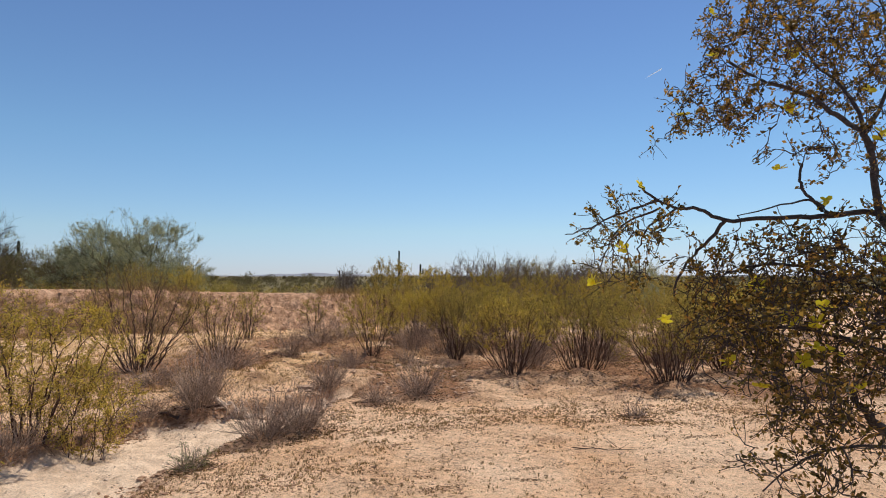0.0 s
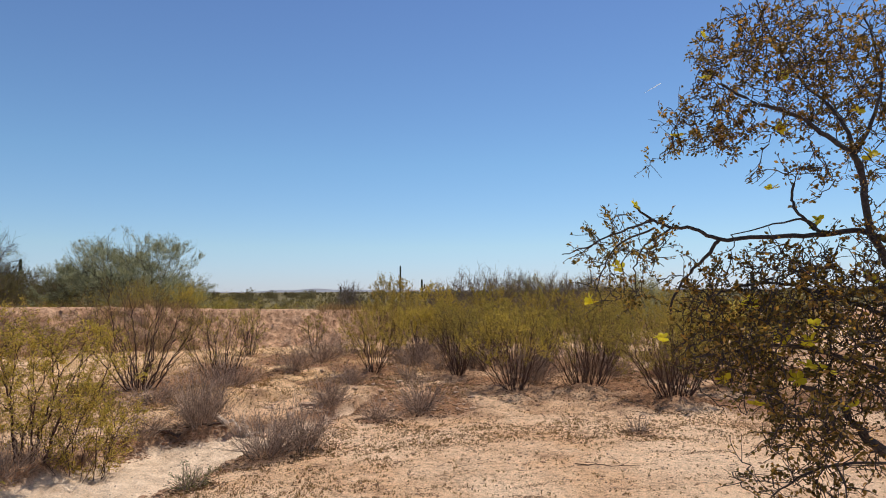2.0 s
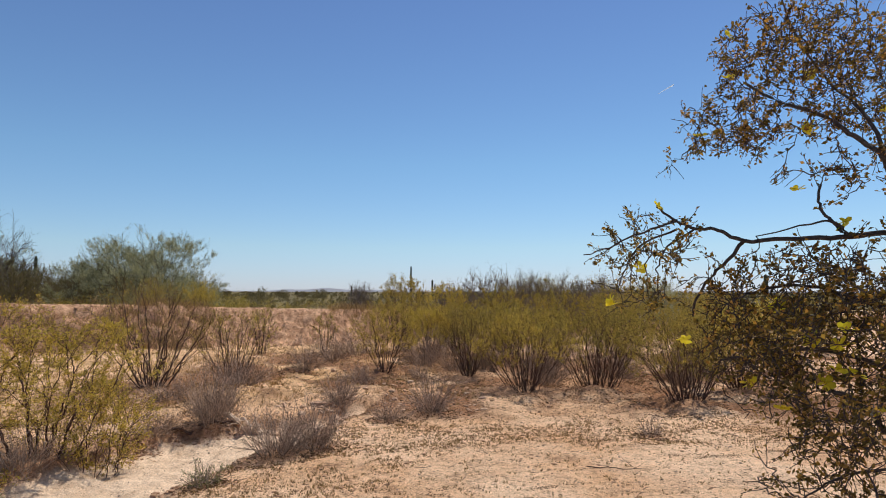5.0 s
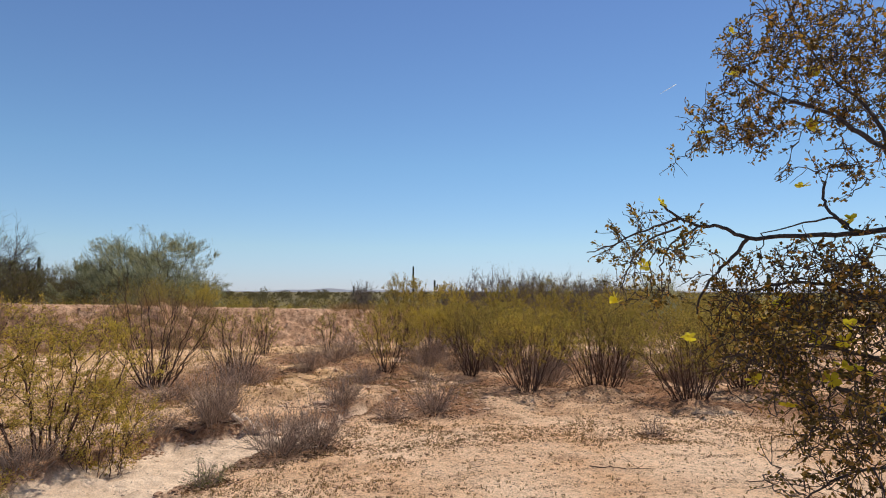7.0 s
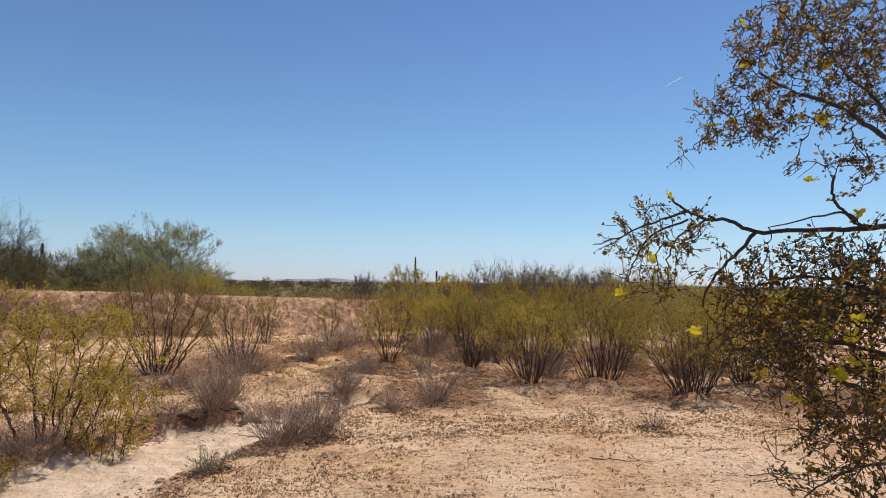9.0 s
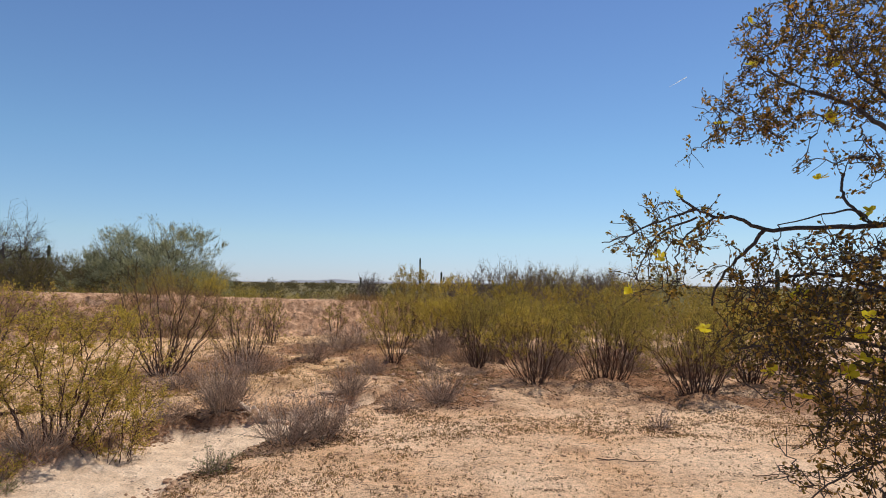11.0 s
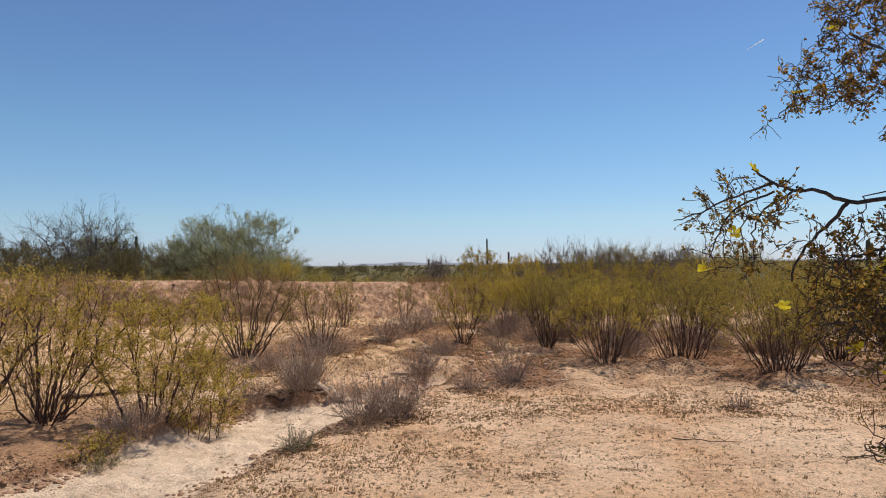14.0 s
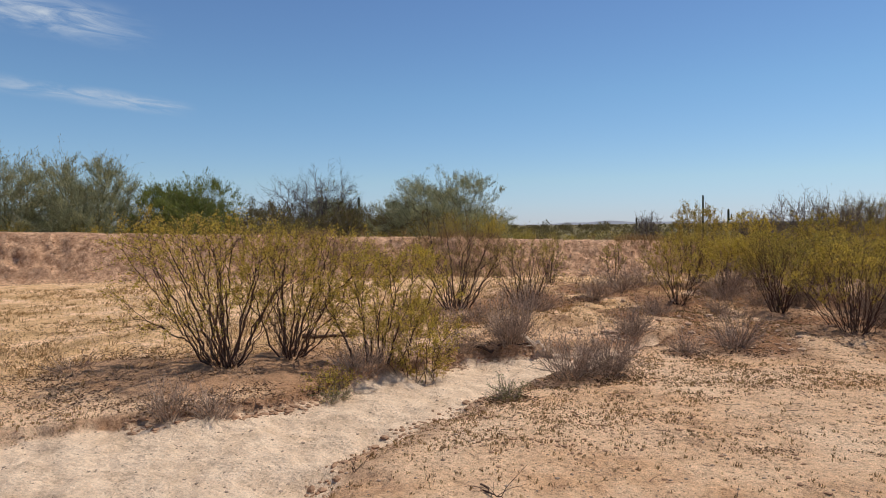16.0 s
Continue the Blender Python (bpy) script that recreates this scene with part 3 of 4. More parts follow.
def dry_tuft(x, y, h, w, label, seed, stems=110, green=False, name="dry_shrub", thick=0.0036):
    w = w * 1.25
    wood = Wood(seed)
    rng = wood.rng
    for i in range(stems):
        a = rng.uniform(0, 2 * math.pi)
        t = rng.random() ** 0.5
        reach = rng.uniform(0.35, 1.0) * (1.0 + 0.22 * math.sin(3 * a + seed) + 0.14 * math.sin(7 * a + 2 * seed))
        goal = Vector((math.cos(a) * w * 0.5 * t, math.sin(a) * w * 0.5 * t, h * reach * (1 - 0.22 * t * t)))
        start = Vector((math.cos(a) * w * 0.22 * t * rng.random(), math.sin(a) * w * 0.30 * t * rng.random(), 0))
        size = thick * rng.uniform(0.55, 1.25)
        pts = wood.limb(start, goal - start, (goal - start).length, 5, size, size * 0.45, 0.12, 0.02, 3)
        wood.bears(pts, 0.5)
        for _ in range(4):
            k = rng.randint(1, 5)
            d = (pts[k] - pts[k - 1]).normalized()
            wood.bears(wood.limb(pts[k], turned(rng, d, rng.uniform(20, 55)), h * rng.uniform(0.14, 0.34), 3, thick * 0.55, thick * 0.35, 0.22, 0.03, 3))
    ob = thing(name, x, y, height(x, y) - 0.015, label, "shrub", "dry shrubs")
    mesh("branchwork", wood.verts, wood.faces, DRY, ob)
    p, d = wood.spread(stems * (16 if green else 5), 0.010)
    leaves_mesh("foliage", leaf_quads(wood.np, p, d, 0.020, 0.007, 0.1), GREY_LEAF if green else DRY_LEAF, ob)
    LITTER.append((x, y, w * 0.42))
    return ob


def tree(x, y, h, w, label, seed, name="palo_verde_tree", leaves=9000, bark=PALO_BARK, foliage=PALO_LEAF, limbs=12, goals=650, leaf=0.15, trunk=0.07, base=None, low=-0.05, spurs=2, fine=0.0045, lift=0.35):
    """A desert tree that forks at the ground into spreading limbs; twigs fill an uneven dome."""
    wood = Wood(seed)
    rng, gen = wood.rng, wood.np
    size = np.array([w * 0.5, w * 0.5, h])
    wave = gen.uniform(0, 6.3, 4)

    def reach(d):
        a = np.arctan2(d[..., 1], d[..., 0])
        return 0.86 + 0.10 * np.sin(3 * a + wave[0]) + 0.08 * np.sin(5 * a + wave[1] + 4 * d[..., 2]) + 0.08 * np.sin(7 * d[..., 2] + wave[2] + 2 * a)

    g = unit(gen.normal(0, 1, (goals * 3, 3)))
    g = g[g[:, 2] > low][:goals]
    square = 1 / (np.abs(g) ** 2.6).sum(1, keepdims=True) ** (1 / 2.6)          # a flatter top than a ball
    g = g * square * (gen.random((len(g), 1)) ** 0.33) * reach(g)[:, None] * size
    a = 2 * np.pi * (np.arange(limbs) + gen.random(limbs) * 0.9) / limbs
    tilt = np.radians(gen.uniform(8, 70, limbs))
    heads = np.stack([np.cos(a) * np.sin(tilt), np.sin(a) * np.sin(tilt), np.cos(tilt)], -1)
    own = np.argmin(np.linalg.norm(unit(g / size)[:, None] - heads[None], axis=2), axis=1)
    for i in range(limbs):
        mine = g[own == i]
        if len(mine):
            start = np.array([math.cos(a[i]) * 0.12, math.sin(a[i]) * 0.12, 0.0])
            power = math.log(max(trunk * rng.uniform(0.6, 1.0) / fine, 1.5)) / math.log(max(len(mine), 3))
            branching(wood, wood, start, unit(heads[i] + np.array([0, 0, 0.25])), mine, fine, power, (0.24, 0.44), lift, 0.07, 3, (0.05 * h, 0.13 * h), spurs, True)
    ob = thing(name, x, y, height(x, y) - 0.05 if base is None else base, label, "tree", "desert trees")
    mesh("trunk", wood.verts, wood.faces, bark, ob)
    if leaves:
        p, d = wood.spread(leaves, 0.05, 0.34 if h > 2.5 else 0.0)
        d = unit(d) + np.array([0, 0, 0.35])
        leaves_mesh("crown", leaf_quads(gen, p, d, leaf, leaf * 0.13, 0.1, 0.35), foliage, ob)
    return ob


# creosote bushes: x, y, height, width, leaves, stems, lean, dull
YELLOWED = "yellow-green creosote bush with dark stems on bare soil"
THIN = "thin creosote bush with dark bare stems on sandy soil"
OLIVE = "olive-green creosote bush in the thicket beyond the wash"
BUSHES = [
    (-5.30, 5.38, 1.80, 2.45, 15100, 22, (-0.22, 0.0), False, YELLOWED, 0.05, 520, 0.24),
    (-4.95, 6.10, 1.58, 1.90, 9300, 16, (0.36, 0.05), False, YELLOWED, 0.05, 330, 0.30),
    (-3.85, 6.25, 1.34, 1.70, 12500, 9, (0.12, 0.0), False, YELLOWED, 0.14, 270, 0.14),
    (-3.42, 6.40, 0.86, 1.10, 7000, 11, (0.06, 0.0), False, YELLOWED, 0.30, 260, 0.02),
    (-3.72, 5.20, 0.24, 0.55, 900, 8, (0.0, 0.0), False, "low yellow-green sprouting bush at the edge of the wash", 0.30, 60, 0.05),
    (-4.66, 10.40, 1.80, 2.90, 2300, 19, (0.0, 0.0), True, THIN, 0.07, 260, 0.28),
    (-3.56, 11.00, 1.18, 1.80, 2000, 17, (0.0, 0.0), False, THIN, 0.10, 170, 0.40),
    (-1.03, 12.25, 1.28, 1.65, 8300, 19, (0.05, 0.0), False, YELLOWED, 0.06, 250, 0.38),
    (0.56, 11.95, 1.28, 1.50, 5100, 19, (0.0, 0.0), True, OLIVE, 0.06, 240, 0.46),
    (1.38, 10.12, 1.26, 1.80, 9300, 26, (-0.05, 0.0), False, OLIVE, 0.10, 340, 0.42),
    (2.66, 10.65, 1.27, 1.90, 9300, 30, (0.0, 0.0), True, OLIVE, 0.15, 340, 0.44),
    (3.68, 9.38, 1.30, 2.00, 13600, 30, (0.0, 0.0), True, OLIVE, 0.12, 360, 0.28),
]
for i, (bx, by, bh, bw, bl, bs, lean, dull, label, foot, twigs, skirt) in enumerate(BUSHES):
    creosote(bx, by, bh, bw, label, 100 + i, bl, dull, bs, lean, thick=0.0125 if bx < -3.7 else (0.004 if bh < 0.9 else 0.0085), split=True, foot=foot, twigs=twigs, skirt=skirt, bare=40 if by > 9 and label != YELLOWED else (30 if bx < -4.5 else (8 if bh > 0.5 else 0)))

# the thicket behind, out to the bank
THICKET = [
    (-0.95, 17.0, 2.0, 1.6, True), (0.3, 19.0, 1.85, 1.7, False), (3.3, 17.7, 1.7, 2.2, True), (4.3, 15.4, 1.5, 2.3, True),
    (6.3, 15.7, 1.5, 2.1, True), (8.0, 18.3, 1.65, 2.3, True), (1.7, 15.0, 1.25, 1.8, True), (5.1, 12.2, 1.3, 1.8, True),
    (1.9, 19.2, 1.8, 2.0, True), (6.0, 19.6, 1.85, 2.4, True), (-4.3, 15.4, 1.15, 0.9, True), (-2.97, 16.7, 1.05, 0.8, True),
    (4.9, 10.3, 1.25, 1.6, False), (6.6, 12.0, 1.35, 1.8, True), (7.6, 14.6, 1.4, 2.0, False), (10.0, 16.5, 1.5, 2.1, True), (0.5, 15.9, 1.3, 1.4, True), (1.1, 13.7, 1.2, 1.6, True), (2.4, 13.3, 1.2, 1.7, True),
    (3.8, 13.4, 1.3, 1.8, True), (-0.2, 14.9, 1.15, 1.4, False), (5.6, 13.6, 1.35, 1.8, True)
]
for i, (bx, by, bh, bw, dull) in enumerate(THICKET):
    creosote(bx, by, bh, bw, "dull olive bush in the thicket before the bank" if dull else OLIVE, 200 + i, 1000 if bw < 1 else 9500, dull, 8 if bw < 1 else 20, leaf=0.032, thick=0.010, foot=0.10, twigs=90 if bw < 1 else 240, skirt=0.32, bare=8 if bw < 1 else 36)

# dry grey shrubs: x, y, height, width, stems
TUFTS = [
    (-2.54, 11.97, 0.58, 0.68, 110), (-2.34, 14.3, 0.60, 1.20, 150), (-1.40, 9.12, 0.44, 0.70, 130), (-1.30, 10.87, 0.38, 0.52, 90),
    (-0.64, 8.10, 0.31, 0.46, 60), (-0.10, 8.46, 0.47, 0.66, 120), (-2.80, 7.90, 0.72, 0.76, 200), (-1.62, 6.45, 0.47, 0.75, 150), (-1.28, 6.62, 0.50, 0.55, 125),
    (-3.25, 7.35, 0.32, 0.50, 80), (-3.18, 10.35, 0.50, 1.00, 150), (2.39, 7.20, 0.24, 0.33, 30), (-6.62, 4.51, 0.20, 0.55, 60), (-4.45, 3.85, 0.36, 0.42, 70), (-4.15, 4.05, 0.33, 0.40, 70),
    (-3.75, 5.75, 0.42, 0.62, 110), (-0.2, 14.5, 0.6, 1.2, 110), (0.3, 12.9, 0.5, 0.9, 90), (-3.05, 8.6, 0.35, 0.6, 80),
    (-0.3, 13.6, 0.85, 1.3, 150), (0.95, 13.3, 0.9, 1.3, 170), (2.05, 12.5, 0.85, 1.2, 160), (3.3, 12.0, 0.95, 1.4, 180), (4.4, 11.4, 0.85, 1.2, 150), (-2.0, 15.6, 0.7, 1.2, 120), (-3.95, 9.3, 0.30, 0.9, 90), (1.95, 11.3, 0.6, 0.9, 120), (-0.35, 11.6, 0.38, 0.6, 70),
]
for i, (bx, by, bh, bw, bs) in enumerate(TUFTS):
    dry_tuft(bx, by, bh, bw, "dry grey-purple leafless shrub on sandy soil", 300 + i, bs)
dry_tuft(-2.03, 5.52, 0.22, 0.30, "small grey-green shrub at the edge of the wash", 341, 60, True, "small_shrub")
dry_tuft(-3.62, 5.05, 0.17, 0.36, "small yellow-green herb at the edge of the wash", 342, 50, True, "small_shrub")

# trees behind the bank
tree(-13.4, 28.9, 3.72, 7.7, "wide grey-green palo verde tree behind the bank", 401, leaves=64000, base=0.7, goals=1300, leaf=0.14, limbs=10, low=0.0, spurs=3, bark=PALO_LIMB, lift=0.38)
tree(-21.4, 29.1, 4.35, 6.4, "leafless grey mesquite tree behind the bank", 402, "mesquite_tree", 0, MESQUITE_BARK, limbs=6, goals=1250, trunk=0.11, base=0.7, low=0.10, spurs=3, fine=0.0060, lift=0.03)
ROW = [(-29.3, 17.6, 4.8, 5.6, 0), (-27.0, 19.6, 4.9, 5.6, 1), (-26.1, 25.0, 3.9, 6.2, 2), (-24.0, 22.0, 3.4, 5.2, 2), (-31.5, 14.0, 4.6, 6.0, 1), (-23.0, 33.0, 3.3, 5.8, 1), (-18.0, 33.5, 2.9, 5.4, 1), (-34.0, 24.0, 4.6, 6.4, 0)]
for i, (tx, ty, th, tw, kind) in enumerate(ROW):
    tree(tx, ty, th, tw, ("dusky green palo verde tree in the row behind the bank", "grey-green desert tree in the row behind the bank", "fresh green desert tree in the row behind the bank")[kind], 410 + i,
         leaves=(40000, 36000, 40000)[kind], foliage=(PALO_LEAF, PALO_LEAF, GREEN_LEAF)[kind], base=0.65, goals=750, low=-0.05, leaf=0.17, spurs=3, limbs=9)
for i, (tx, ty, th, tw) in enumerate([(-18.6, 27.4, 2.3, 4.6), (-20.6, 25.0, 2.4, 4.4), (-17.0, 30.2, 2.1, 4.4), (-24.5, 27.5, 2.7, 4.8), (-15.2, 33.0, 2.2, 4.8), (-19.5, 30.5, 2.5, 4.6)]):
    tree(tx, ty, th, tw, "low grey-brown desert tree behind the bank", 460 + i, "desert_tree", 14000, BARE_BARK, SCRUB_LEAF, leaf=0.15, trunk=0.04, base=0.65, goals=450, low=-0.05)
BARE = "bare grey-brown shrub tree rising over the thicket"
for i, (tx, ty, th, tw) in enumerate([(1.7, 21.6, 2.15, 2.6), (3.3, 22.4, 2.05, 2.6), (4.6, 21.0, 1.8, 2.2), (6.2, 23.0, 1.95, 2.8), (-3.7, 29.8, 1.8, 1.6), (2.5, 20.6, 1.9, 2.2), (0.6, 22.8, 1.7, 2.0), (3.9, 23.4, 2.0, 3.0), (5.6, 21.8, 1.75, 2.6)]):
    tree(tx, ty, th, tw, BARE, 430 + i, "bare_shrub", (2600, 7000, 5000, 7500, 800, 5000, 4500, 9000, 8000)[i], BARE_BARK, LEAF_DULL if i % 2 else SCRUB_LEAF, limbs=10, goals=700, leaf=0.06, lift=0.15, trunk=0.02, base=0.4, low=0.1, spurs=3, fine=0.0045)
tree(4.9, 24.6, 1.9, 3.2, "brownish desert tree rising over the thicket", 441, "desert_tree", 17000, BARE_BARK, LEAF_DULL, leaf=0.08, trunk=0.03, base=0.4, goals=350)
tree(7.0, 25.5, 1.85, 3.2, "brownish desert tree rising over the thicket", 442, "desert_tree", 17000, BARE_BARK, LEAF_DULL, leaf=0.08, trunk=0.03, base=0.4, goals=350)
tree(9.0, 26.5, 2.0, 3.1, "dark green desert tree rising over the thicket", 443, "desert_tree", 18000, PALO_BARK, PALO_LEAF, leaf=0.12, trunk=0.03, base=0.4, goals=350)
tree(-10.6, 23.4, 1.55, 2.8, "olive-brown low tree on top of the bank", 445, "desert_tree", 11000, BARE_BARK, LEAF_DULL, leaf=0.075, trunk=0.02, goals=260)
tree(-8.9, 23.6, 1.35, 1.8, "small yellow-green tree on top of the bank", 444, "desert_tree", 7000, PALO_BARK, LEAF, leaf=0.08, trunk=0.02, goals=200)


# ---------------------------------------------------------------- saguaros
def saguaro(x, y, h, r, base, label, arms=()):
    ob = thing("saguaro_cactus", x, y, base, label, "cactus", "saguaros")
    def column(name, path, rad):
        verts, faces, sides = [], [], 24
        n = len(path)
        for i, p in enumerate(path):
            d = (path[min(i + 1, n - 1)] - path[max(i - 1, 0)]).normalized()
            a = Vector((0, 1, 0)) if abs(d.y) < 0.9 else Vector((1, 0, 0))
            b = d.cross(a).normalized()
            a = b.cross(d)
            end = 1.0 if i < n - 2 else (0.75 if i == n - 2 else 0.25)
            for k in range(sides):
                t = 2 * math.pi * k / sides
                q = rad * end * (1.0 if k % 2 else 0.84)
                verts.append(p + (a * math.cos(t) + b * math.sin(t)) * q)
        for i in range(n - 1):
            for k in range(sides):
                m = i * sides
                faces.append((m + k, m + (k + 1) % sides, m + sides + (k + 1) % sides, m + sides + k))
        faces.append(tuple(range((n - 1) * sides, n * sides)))
        mesh(name, verts, faces, CACTUS, ob)
    column("trunk", [Vector((0, 0, h * t)) for t in (0, 0.2, 0.4, 0.6, 0.8, 0.93, 0.98, 1.0)], r)
    for ang, at, reach, up in arms:
        d = Vector((math.cos(ang), math.sin(ang), 0))
        p = Vector((0, 0, h * at))
        column("arm", [p, p + d * reach * 0.7, p + d * reach + Vector((0, 0, 0.15)), p + d * reach + Vector((0, 0, up * 0.5)), p + d * reach + Vector((0, 0, up * 0.9)), p + d * reach + Vector((0, 0, up))], r * 0.75)
    return ob


saguaro(-26.95, 42.25, 3.35, 0.10, 0.6, "single dark saguaro cactus behind the bank")
saguaro(-4.32, 100.0, 5.2, 0.13, 0.5, "tall thin far saguaro cactus without arms")
saguaro(-0.9, 98.0, 3.0, 0.15, 0.5, "far saguaro cactus with a raised arm", [(0.2, 0.5, 0.4, 0.8)])
saguaro(-16.5, 120.0, 2.2, 0.13, 0.5, "far dark saguaro cactus")
saguaro(16.0, 30.6, 2.1, 0.10, 0.4, "slim dark saguaro cactus beyond the thicket")


# ---------------------------------------------------------------- the creosote bush beside the camera
near_bush = thing("creosote_bush", 1.15, 1.25, height(1.15, 1.25) - 0.02, "large flowering creosote bush with dark crooked branches close by", "bush", "creosote bushes")
ROOT = Vector(near_bush.location)
near_wood = Wood(77)
NODES = []


def limb(points, r0, r1):
    """A main limb through the points: rounded, a little crooked, a part of its own."""
    w = Wood(len(NODES))
    pts = []
    P = [Vector(p) - ROOT for p in points]
    for i in range(len(P) - 1):
        a, b, c, d = P[max(i - 1, 0)], P[i], P[i + 1], P[min(i + 2, len(P) - 1)]
        for k in range(5):
            t = k / 5
            q = 0.5 * (2 * b + (c - a) * t + (2 * a - 5 * b + 4 * c - d) * t * t + (3 * b - a - 3 * c + d) * t ** 3)
            pts.append(q + Vector([w.rng.gauss(0, 0.0011) for _ in range(3)]))
    pts.append(P[-1])
    w.tube(pts, r0, r1, 7)
    NODES.extend(tuple(p) for p in pts[2:])
    return mesh("stem", w.verts, w.faces, NEAR_BARK, near_bush, True)


limb([(1.15, 1.25, 0.0), (1.06, 1.15, 0.45), (0.93, 1.04, 0.95), (0.85, 0.99, 1.30), (0.806, 0.994, 1.536)], 0.018, 0.0073)
limb([(1.13, 1.22, 0.0), (1.05, 1.08, 0.40), (0.90, 0.96, 0.95), (0.816, 0.947, 1.418)], 0.016, 0.008)
limb([(1.17, 1.21, 0.0), (1.00, 1.05, 0.60), (0.82, 0.95, 1.15), (0.751, 0.936, 1.337)], 0.015, 0.008)
limb([(0.806, 0.994, 1.536), (0.773, 1.008, 1.645), (0.752, 1.023, 1.717), (0.748, 1.026, 1.798), (0.74, 1.032, 1.837), (0.713, 1.063, 1.879), (0.683, 1.094, 1.923), (0.631, 1.148, 1.968), (0.589, 1.192, 2.017)], 0.0072, 0.0026)
limb([(0.774, 1.007, 1.687), (0.743, 1.03, 1.708), (0.691, 1.053, 1.702), (0.621, 1.085, 1.703), (0.539, 1.117, 1.701), (0.498, 1.124, 1.722), (0.459, 1.13, 1.723), (0.424, 1.133, 1.738), (0.389, 1.135, 1.765)], 0.0054, 0.002)
limb([(0.539, 1.117, 1.701), (0.523, 1.135, 1.671), (0.496, 1.147, 1.641), (0.465, 1.149, 1.599), (0.458, 1.152, 1.563)], 0.0038, 0.0018)
limb([(0.691, 1.053, 1.702), (0.665, 1.07, 1.736), (0.659, 1.085, 1.768), (0.668, 1.092, 1.8)], 0.003, 0.0022)
limb([(0.691, 1.053, 1.702), (0.664, 1.047, 1.726), (0.621, 1.05, 1.724), (0.539, 1.072, 1.705)], 0.003, 0.0009)
limb([(0.748, 1.026, 1.798), (0.751, 1.061, 1.884), (0.753, 1.12, 1.957), (0.758, 1.177, 2.002), (0.745, 1.244, 2.095), (0.744, 1.302, 2.191), (0.727, 1.312, 2.27)], 0.0040, 0.0015)
limb([(0.74, 1.032, 1.837), (0.814, 1.077, 1.928), (0.853, 1.11, 2.023), (0.865, 1.164, 2.153)], 0.0040, 0.0015)
limb([(0.424, 1.133, 1.738), (0.379, 1.139, 1.723), (0.338, 1.141, 1.708), (0.296, 1.142, 1.687), (0.254, 1.142, 1.676)], 0.0024, 0.0009)
limb([(0.459, 1.13, 1.723), (0.406, 1.129, 1.691), (0.384, 1.126, 1.65), (0.385, 1.126, 1.609)], 0.0022, 0.001)
limb([(0.424, 1.133, 1.723), (0.366, 1.164, 1.694), (0.338, 1.162, 1.652), (0.32, 1.156, 1.61)], 0.0022, 0.001)
limb([(0.806, 0.994, 1.536), (0.712, 0.966, 1.573), (0.636, 0.958, 1.599), (0.569, 0.965, 1.617), (0.511, 0.974, 1.617), (0.458, 0.978, 1.599)], 0.0045, 0.0014)
limb([(0.816, 0.947, 1.418), (0.702, 0.911, 1.475), (0.607, 0.893, 1.51), (0.531, 0.906, 1.525), (0.472, 0.938, 1.514), (0.434, 0.989, 1.501)], 0.0045, 0.0014)
limb([(0.846, 0.987, 1.304), (0.653, 0.885, 1.379), (0.604, 0.859, 1.416), (0.566, 0.848, 1.453), (0.523, 0.853, 1.476)], 0.009, 0.003)
limb([(0.751, 0.936, 1.337), (0.637, 0.897, 1.356), (0.564, 0.886, 1.352), (0.528, 0.908, 1.322), (0.495, 0.926, 1.284)], 0.0026, 0.001)

limb([(0.93, 1.04, 0.95), (1.08, 1.10, 1.30), (1.22, 1.16, 1.55), (1.34, 1.22, 1.85)], 0.010, 0.003)
limb([(1.06, 1.15, 0.45), (1.24, 1.22, 0.80), (1.38, 1.28, 1.15), (1.46, 1.36, 1.50)], 0.012, 0.003)
limb([(1.24, 1.22, 0.80), (1.42, 1.22, 0.98), (1.58, 1.24, 1.16)], 0.006, 0.002)
limb([(0.90, 0.96, 0.95), (1.06, 0.98, 1.15), (1.24, 1.01, 1.38)], 0.006, 0.002)

# where the twigs fill out: centre, reach sideways and upwards, number of twigs
UPPER = [
    (0.745, 1.174, 2.056, 0.225, 0.137, 290),
    (0.839, 1.121, 1.984, 0.189, 0.189, 170),
    (0.538, 1.205, 1.945, 0.077, 0.071, 50),
    (0.608, 1.149, 1.912, 0.105, 0.040, 34),
    (0.487, 1.205, 1.881, 0.021, 0.041, 8),
    (0.663, 1.083, 1.813, 0.069, 0.040, 12),
    (0.630, 1.214, 2.110, 0.072, 0.066, 46),
    (0.719, 1.046, 1.811, 0.046, 0.046, 14),
    (0.364, 1.143, 1.698, 0.076, 0.067, 50),
    (0.352, 1.158, 1.610, 0.065, 0.049, 16),
    (0.466, 1.149, 1.641, 0.045, 0.028, 8),
]
LOWER = [
    (0.569, 0.965, 1.634, 0.161, 0.055, 125),
    (0.578, 0.912, 1.541, 0.165, 0.083, 220),
    (0.484, 0.943, 1.514, 0.105, 0.076, 90),
    (0.566, 0.848, 1.438, 0.110, 0.073, 95),
    (0.553, 0.881, 1.345, 0.112, 0.065, 50),
    (0.480, 0.967, 1.573, 0.068, 0.049, 40),
    (0.704, 0.909, 1.591, 0.103, 0.186, 165),
    (0.514, 0.893, 1.438, 0.083, 0.056, 40),
]
